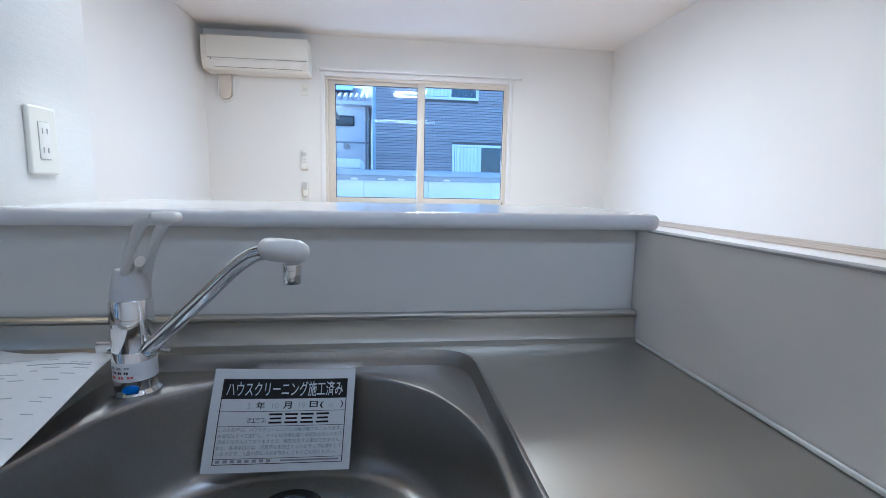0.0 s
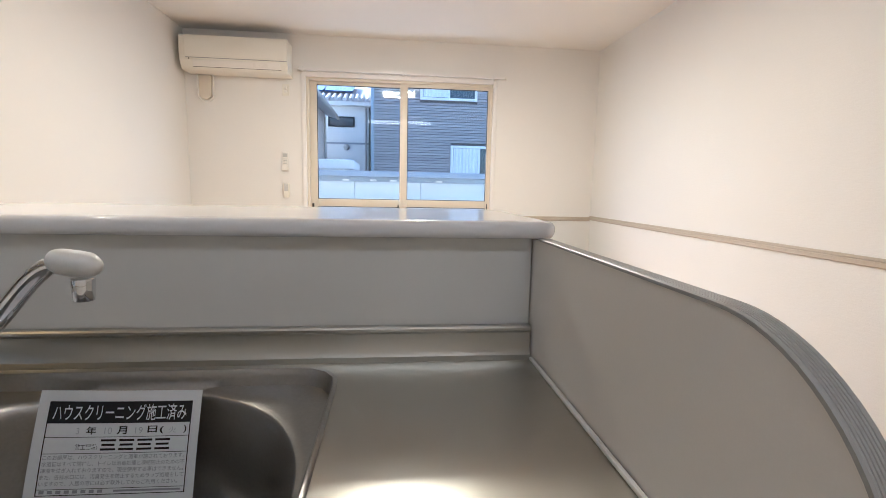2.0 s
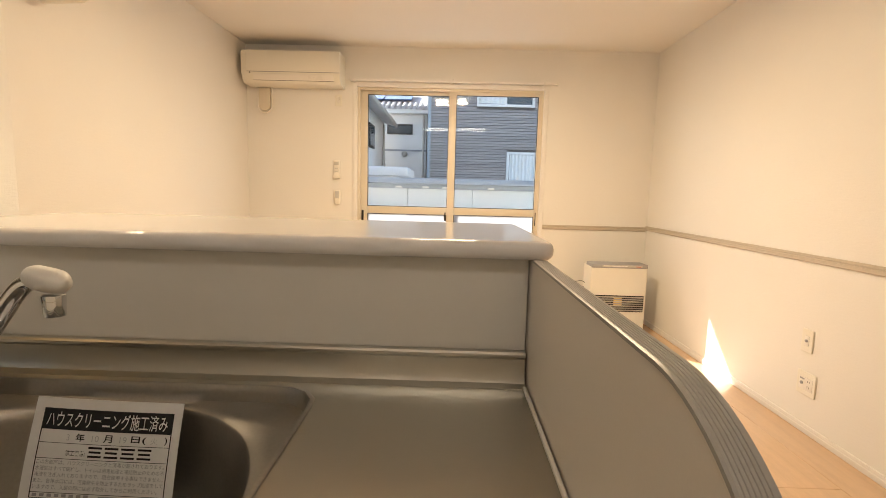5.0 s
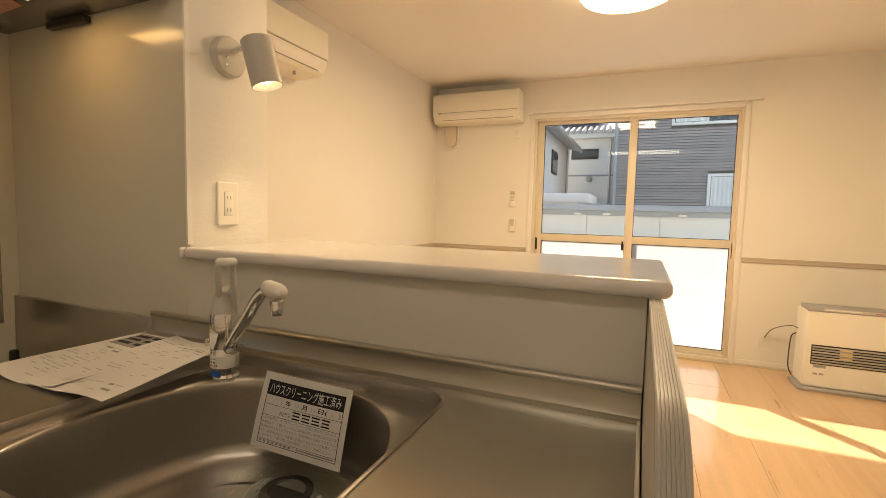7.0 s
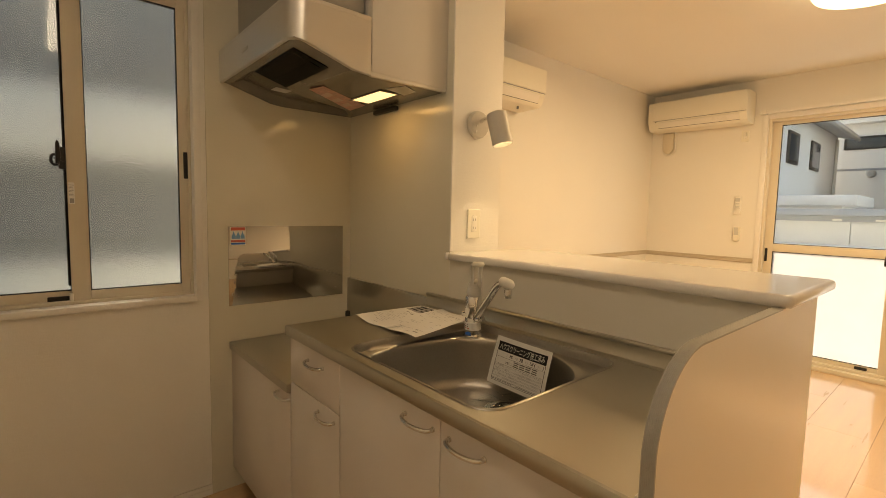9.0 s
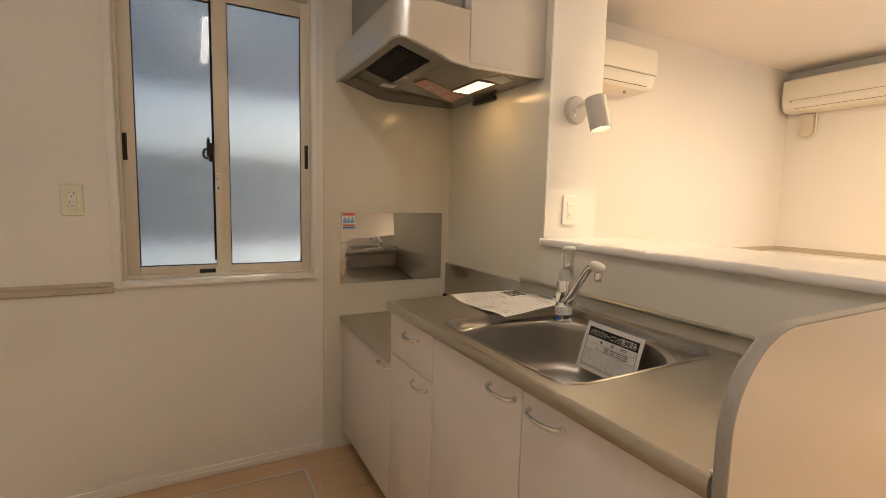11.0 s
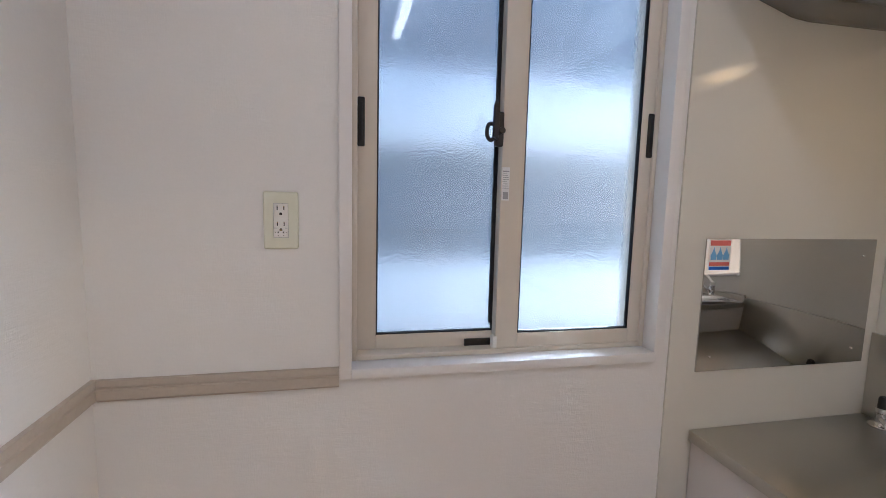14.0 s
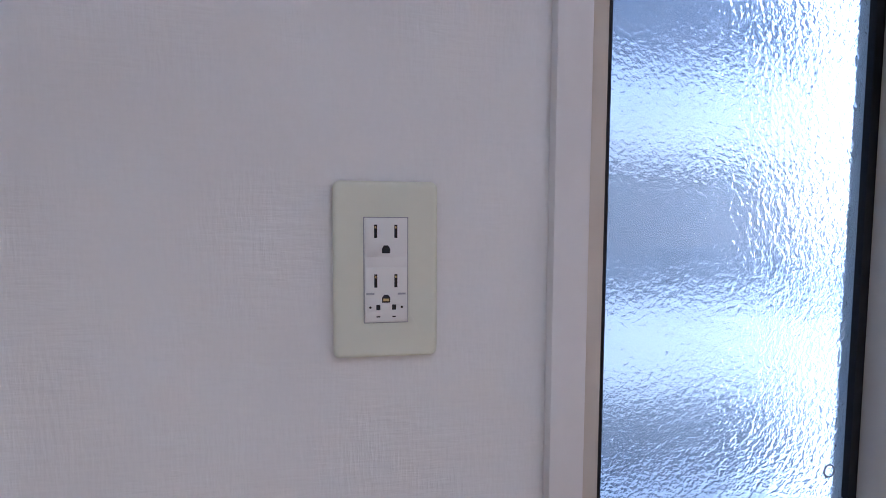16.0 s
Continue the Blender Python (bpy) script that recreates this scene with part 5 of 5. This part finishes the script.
cord = smooth_path([(X0 - 0.002, 4.76, 0.40), (X0 - 0.03, 4.78, 0.41), (2.80, 4.90, 0.375), (2.75, 4.97, 0.325), (2.722, 5.005, 0.262), (2.722, 5.022, 0.246)], 7)
part("power_cord", tube(cord, 0.003, 8), DARK, ht, "dark power cord to the wall socket")
part("gas_hose", tube(smooth_path([(X0 - 0.002, 4.79, 0.36), (X0 - 0.028, 4.80, 0.33), (X0 - 0.034, 4.81, 0.22), (X0 - 0.03, 4.82, 0.10), (X0 - 0.005, 4.835, 0.03)]), 0.0038, 8), DARK, ht, "dark hose behind the heater")

# ---- floor hatch ----
hatch = thing("floor_hatch", (0.44, 0.39, 0), "underfloor storage hatch with a thin grey metal frame", "floor hatch")
bm = bmesh.new()
for x0, x1, y0, y1 in ((0.135, 0.147, 0.09, 0.692), (0.733, 0.745, 0.09, 0.692), (0.147, 0.733, 0.09, 0.102), (0.147, 0.733, 0.680, 0.692)):
    box(bm, x0, x1, y0, y1, -0.004, 0.0022, 0.0008)
part("frame", bm, LAMP_GREY, hatch)
part("lid", boxed(0.1485, 0.7315, 0.1035, 0.6785, -0.004, 0.0010, bevel=0.001), FLOOR, hatch)

# ---- outside ----
RENDER_WALL = material("white_render", (0.88, 0.87, 0.85), 0.8, vary=0.05, scale=0.8, fine=0.04, bump=0.2, bump_scale=60)
BROWN = material("brown_siding", (0.35, 0.315, 0.305), 0.6, vary=0.06, fine=0.05, random_tint=0.10)
JOINT = material("siding_joint", (0.12, 0.105, 0.10), 0.8)
GREY_CAP = material("grey_metal_cap", (0.36, 0.39, 0.42), 0.45, 0.2)
BLOCK = material("fence_panel", (0.76, 0.76, 0.74), 0.7, vary=0.05, fine=0.04)
GROUND = material("concrete_ground", (0.50, 0.49, 0.47), 0.9, vary=0.15, scale=0.6, fine=0.1, bump=0.2, bump_scale=80)
TILE = material("roof_tile", (0.48, 0.48, 0.49), 0.6, vary=0.1)
SOLAR = material("solar_cell", (0.02, 0.06, 0.16), 0.12)
WINDOW_GLASS = material("far_window_glass", (0.06, 0.075, 0.085), 0.05)
CURTAIN = material("white_curtain", (0.78, 0.77, 0.74), 0.9)
structure("ground", prism(rounded(-60, 60, NORTH + 0.14, 120, 1.0), "z", -0.35, -0.10), GROUND, "pale concrete ground outside", "ground")
slab = thing("balcony", (1.6, 5.75, 2.52), "underside of the balcony over the glass door", "balcony")
part("slab", boxed(-1.2, 4.4, NORTH + 0.135, 6.14, 2.50, 2.66), RENDER_WALL, slab)

fence = thing("garden_wall", (1.6, 8.0, -0.1), "long pale panel wall with a grey metal cap", "wall")
FY = 8.0
part("cap", prism([(FY - 0.22, 1.275), (FY - 0.22, 1.295), (FY - 0.18, 1.358), (FY + 0.2, 1.358), (FY + 0.2, 1.27), (FY - 0.16, 1.27)], "x", -6.0, 9.0), GREY_CAP, fence)
part("under_cap", boxed(-6.0, 9.0, FY - 0.10, FY + 0.15, 1.200, 1.269), GREY_CAP, fence)
for k in range(15):
    x = -6 + k
    part("panel", boxed(x + 0.0025, x + 0.9975, FY - 0.06, FY + 0.06, -0.10, 1.199, bevel=0.004), BLOCK, fence)
for x in (0.87, 1.28, 1.58, 2.28, 3.3):
    part("small_light", boxed(x - 0.05, x + 0.05, FY - 0.115, FY - 0.101, 1.205, 1.235, bevel=0.003), WHITE_PLASTIC, fence)

part("footing", boxed(-6.0, 9.0, FY - 0.55, FY - 0.061, -0.10, 0.905, bevel=0.01), BLOCK, fence, "pale concrete footing in the sun")

bb = thing("brown_building", (5.0, 17.0, -0.1), "dark brown tile-clad two-storey building", "building")
BY = 14.0
BX = 1.02
part("wall_core", boxed(BX + 0.02, 13.0, BY + 0.02, BY + 7, -0.1, 7.2), JOINT, bb)
part("roof", boxed(BX - 0.25, 13.3, BY - 0.3, BY + 7.3, 7.2, 7.4, bevel=0.02), GREY_CAP, bb)
part("trim_post", boxed(BX - 0.06, BX + 0.03, BY - 0.03, BY + 0.08, -0.1, 7.19, bevel=0.01), GREY_CAP, bb)
wins = [(3.25, 4.77, 1.25, 2.27), (2.37, 3.86, 3.60, 4.6)]
rows = 64
for r in range(rows):
    z0 = 0.6 + r * 0.072
    band = 2.70 < z0 < 2.86 or 2.36 < z0 < 2.5
    segs = [(BX, 9.0)]
    for a, b, c, d in wins:
        if z0 + 0.064 > c - 0.06 and z0 < d + 0.06:
            segs = [s for x0, x1 in segs for s in ((x0, min(x1, a - 0.06)), (max(x0, b + 0.06), x1)) if s[1] - s[0] > 0.05]
    for x0, x1 in segs:
        part("cladding_row", boxed(x0, x1, BY - (0.020 if band else 0.012 + 0.005 * (r % 2)), BY + 0.018, z0, z0 + 0.058), BROWN, bb)
for a, b, c, d in wins:
    wf = part("window", pane_frame(bmesh.new(), "y", BY - 0.04, 0.06, a - 0.055, b + 0.055, c - 0.055, d + 0.055, 0.07), WHITE_TRIM, bb, "white framed window")
    mid = (a + b) / 2
    part("mullion", boxed(mid - 0.03, mid + 0.03, BY - 0.03, BY + 0.01, c, d), WHITE_TRIM, wf)
    part("pane", boxed(a, b, BY + 0.0, BY + 0.008, c, d), WINDOW_GLASS, wf, "dark reflecting pane")
    bm = bmesh.new()
    pts = [(a + 0.03 + (mid - a - 0.06) * i / 40, BY - 0.012 + 0.012 * math.sin(i * 1.1)) for i in range(41)]
    vs = [[bm.verts.new((x, y, z)) for x, y in pts] for z in (c + 0.03, d - 0.02)]
    for i in range(40):
        bm.faces.new((vs[0][i], vs[0][i + 1], vs[1][i + 1], vs[1][i]))
    part("curtain", bm, CURTAIN, wf, "white curtain")

wh = thing("white_house", (-1.5, 20.0, -0.1), "white rendered house with tiled roof and solar panels", "house")
WY = 18.0
part("wall", boxed(-5.0, 0.70, WY, WY + 7, -0.1, 3.92), RENDER_WALL, wh)
part("storey_band", boxed(-5.0, 0.71, WY - 0.02, WY, 2.62, 2.68), GREY_CAP, wh)
part("fascia", boxed(-5.3, 1.0, WY - 0.40, WY + 0.0, 3.92, 4.05), WHITE_TRIM, wh)
rf = part("roof", prism([(WY - 0.45, 4.05), (WY + 3.6, 5.5), (WY + 7.5, 4.05)], "x", -5.4, 1.05), TILE, wh)
for k in range(32):
    x = -5.3 + k * 0.2
    part("tile_roll", tube([(x, WY - 0.47, 4.10), (x, WY + 0.35, 4.39)], 0.065, 8), TILE, rf)
for k in range(5):
    x = -4.6 + k * 1.05
    bm = boxed(-0.5, 0.5, 0, 2.0, 0.0, 0.05)
    local(bm, Matrix.Translation((x, WY + 0.42, 4.50)) @ pose(0, 0, 0, 19.7, 0, 0))
    part("solar_panel", bm, SOLAR, rf, "blue solar panel")
w2_ = part("window", pane_frame(bmesh.new(), "y", WY - 0.05, 0.06, -0.72, 0.20, 3.22, 3.58, 0.05), DARK, wh, "long dark framed window")
part("pane", boxed(-0.67, 0.15, WY - 0.02, WY - 0.01, 3.27, 3.53), WINDOW_GLASS, w2_)
part("vent_hood", lathe([(0.11, 0), (0.11, 0.06), (0.07, 0.12), (0, 0.13)], Matrix.Translation((-0.08, WY, 2.52)) @ pose(0, 0, 0, 90, 0, 0), 20), LAMP_GREY, wh)
part("vent_hood", lathe([(0.05, 0), (0.05, 0.05), (0, 0.07)], Matrix.Translation((-0.88, WY, 2.15)) @ pose(0, 0, 0, 90, 0, 0), 16), LAMP_GREY, wh)
part("downpipe", tube([(0.60, WY - 0.06, 0.0), (0.60, WY - 0.06, 3.9)], 0.04, 10), LAMP_GREY, wh)
nh = thing("near_house", (-2.0, 13.0, -0.1), "pale house side wall with a gabled eave", "house")
part("wall", boxed(-6.0, -0.62, 11.0, 16.5, -0.1, 3.4), RENDER_WALL, nh)
part("roof", prism([(-6.2, 4.9), (-0.25, 3.32), (-0.25, 3.46), (-6.2, 5.1)], "y", 10.6, 16.8), TILE, nh)
part("gutter", tube([(-0.24, 10.6, 3.34), (-0.24, 16.8, 3.34)], 0.05, 10), LAMP_GREY, nh)
for y in (11.7, 13.6):
    w3 = part("window", boxed(-0.64, -0.58, y, y + 0.8, 2.35, 3.0, bevel=0.01), DARK, nh, "dark framed side window")
    part("pane", boxed(-0.59, -0.575, y + 0.06, y + 0.74, 2.41, 2.94), WINDOW_GLASS, w3)
part("downpipe", tube([(-0.58, 16.2, 0.0), (-0.58, 16.2, 3.3)], 0.035, 10), LAMP_GREY, nh)
shed = thing("white_shed", (-0.1, 9.5, -0.1), "low white flat-roofed outbuilding", "shed")
part("wall", boxed(-2.2, 0.72, 9.1, 10.4, -0.1, 1.42), RENDER_WALL, shed)
part("roof", boxed(-2.3, 0.90, 9.0, 10.5, 1.42, 1.58, bevel=0.02), WHITE_TRIM, shed)
# what lies beyond the pebbled kitchen window
SIDE_WALL = material("grey_siding", (0.13, 0.135, 0.14), 0.8, vary=0.08, fine=0.05)
PALE_BAND = material("pale_siding", (0.42, 0.42, 0.41), 0.8, vary=0.08, fine=0.05)
nb_h = thing("neighbour_house", (-3.4, -2.0, -0.1), "grey neighbouring house wall with pale bands across a narrow gap", "house")
part("wall", boxed(-6.0, -1.75, -9, 2.22, -0.1, 5.4), SIDE_WALL, nb_h)
part("roof", boxed(-6.2, -1.25, -9.2, 2.42, 5.4, 5.6, bevel=0.03), GREY_CAP, nb_h)
part("wall_band", boxed(-1.749, -1.70, -9, 2.22, 1.50, 1.95, bevel=0.01), PALE_BAND, nb_h, "pale band on the wall")
part("wall_band", boxed(-1.749, -1.70, -9, 2.22, 0.35, 0.85, bevel=0.01), PALE_BAND, nb_h, "pale band on the wall")
structure("ground_side", boxed(-60, KX - 0.16, -60, NORTH + 0.135, -0.35, -0.101), GROUND, "concrete strip beside the house", "ground")

# ---- floor planks, last ----
PW, PL = 0.303, 1.818
plank_cache = {}
edge0 = 2.68 - PW * 12
i = 0
while edge0 + PW * i < EAST:
    x0, x1 = max(edge0 + PW * i, WEST), min(edge0 + PW * (i + 1), EAST)
    start = SOUTH - (i * 0.61) % PL
    while x1 - x0 > 0.01 and start < NORTH:
        y0, y1 = max(start, SOUTH), min(start + PL, NORTH + 0.01)
        if y1 - y0 > 0.02:
            key = (round(x1 - x0, 3), round(y1 - y0, 3))
            if key not in plank_cache:
                w, l = key
                plank_cache[key] = mesh_of("plank", boxed(-w / 2 + 0.0006, w / 2 - 0.0006, -l / 2 + 0.0006, l / 2 - 0.0006, -0.0075, 0.0, bevel=0.0008, seg=1), FLOOR)
            ob = new("plank", plank_cache[key])
            ob.location = ((x0 + x1) / 2, (y0 + y1) / 2, 0)
            ob.parent = floor
        start += PL
    i += 1
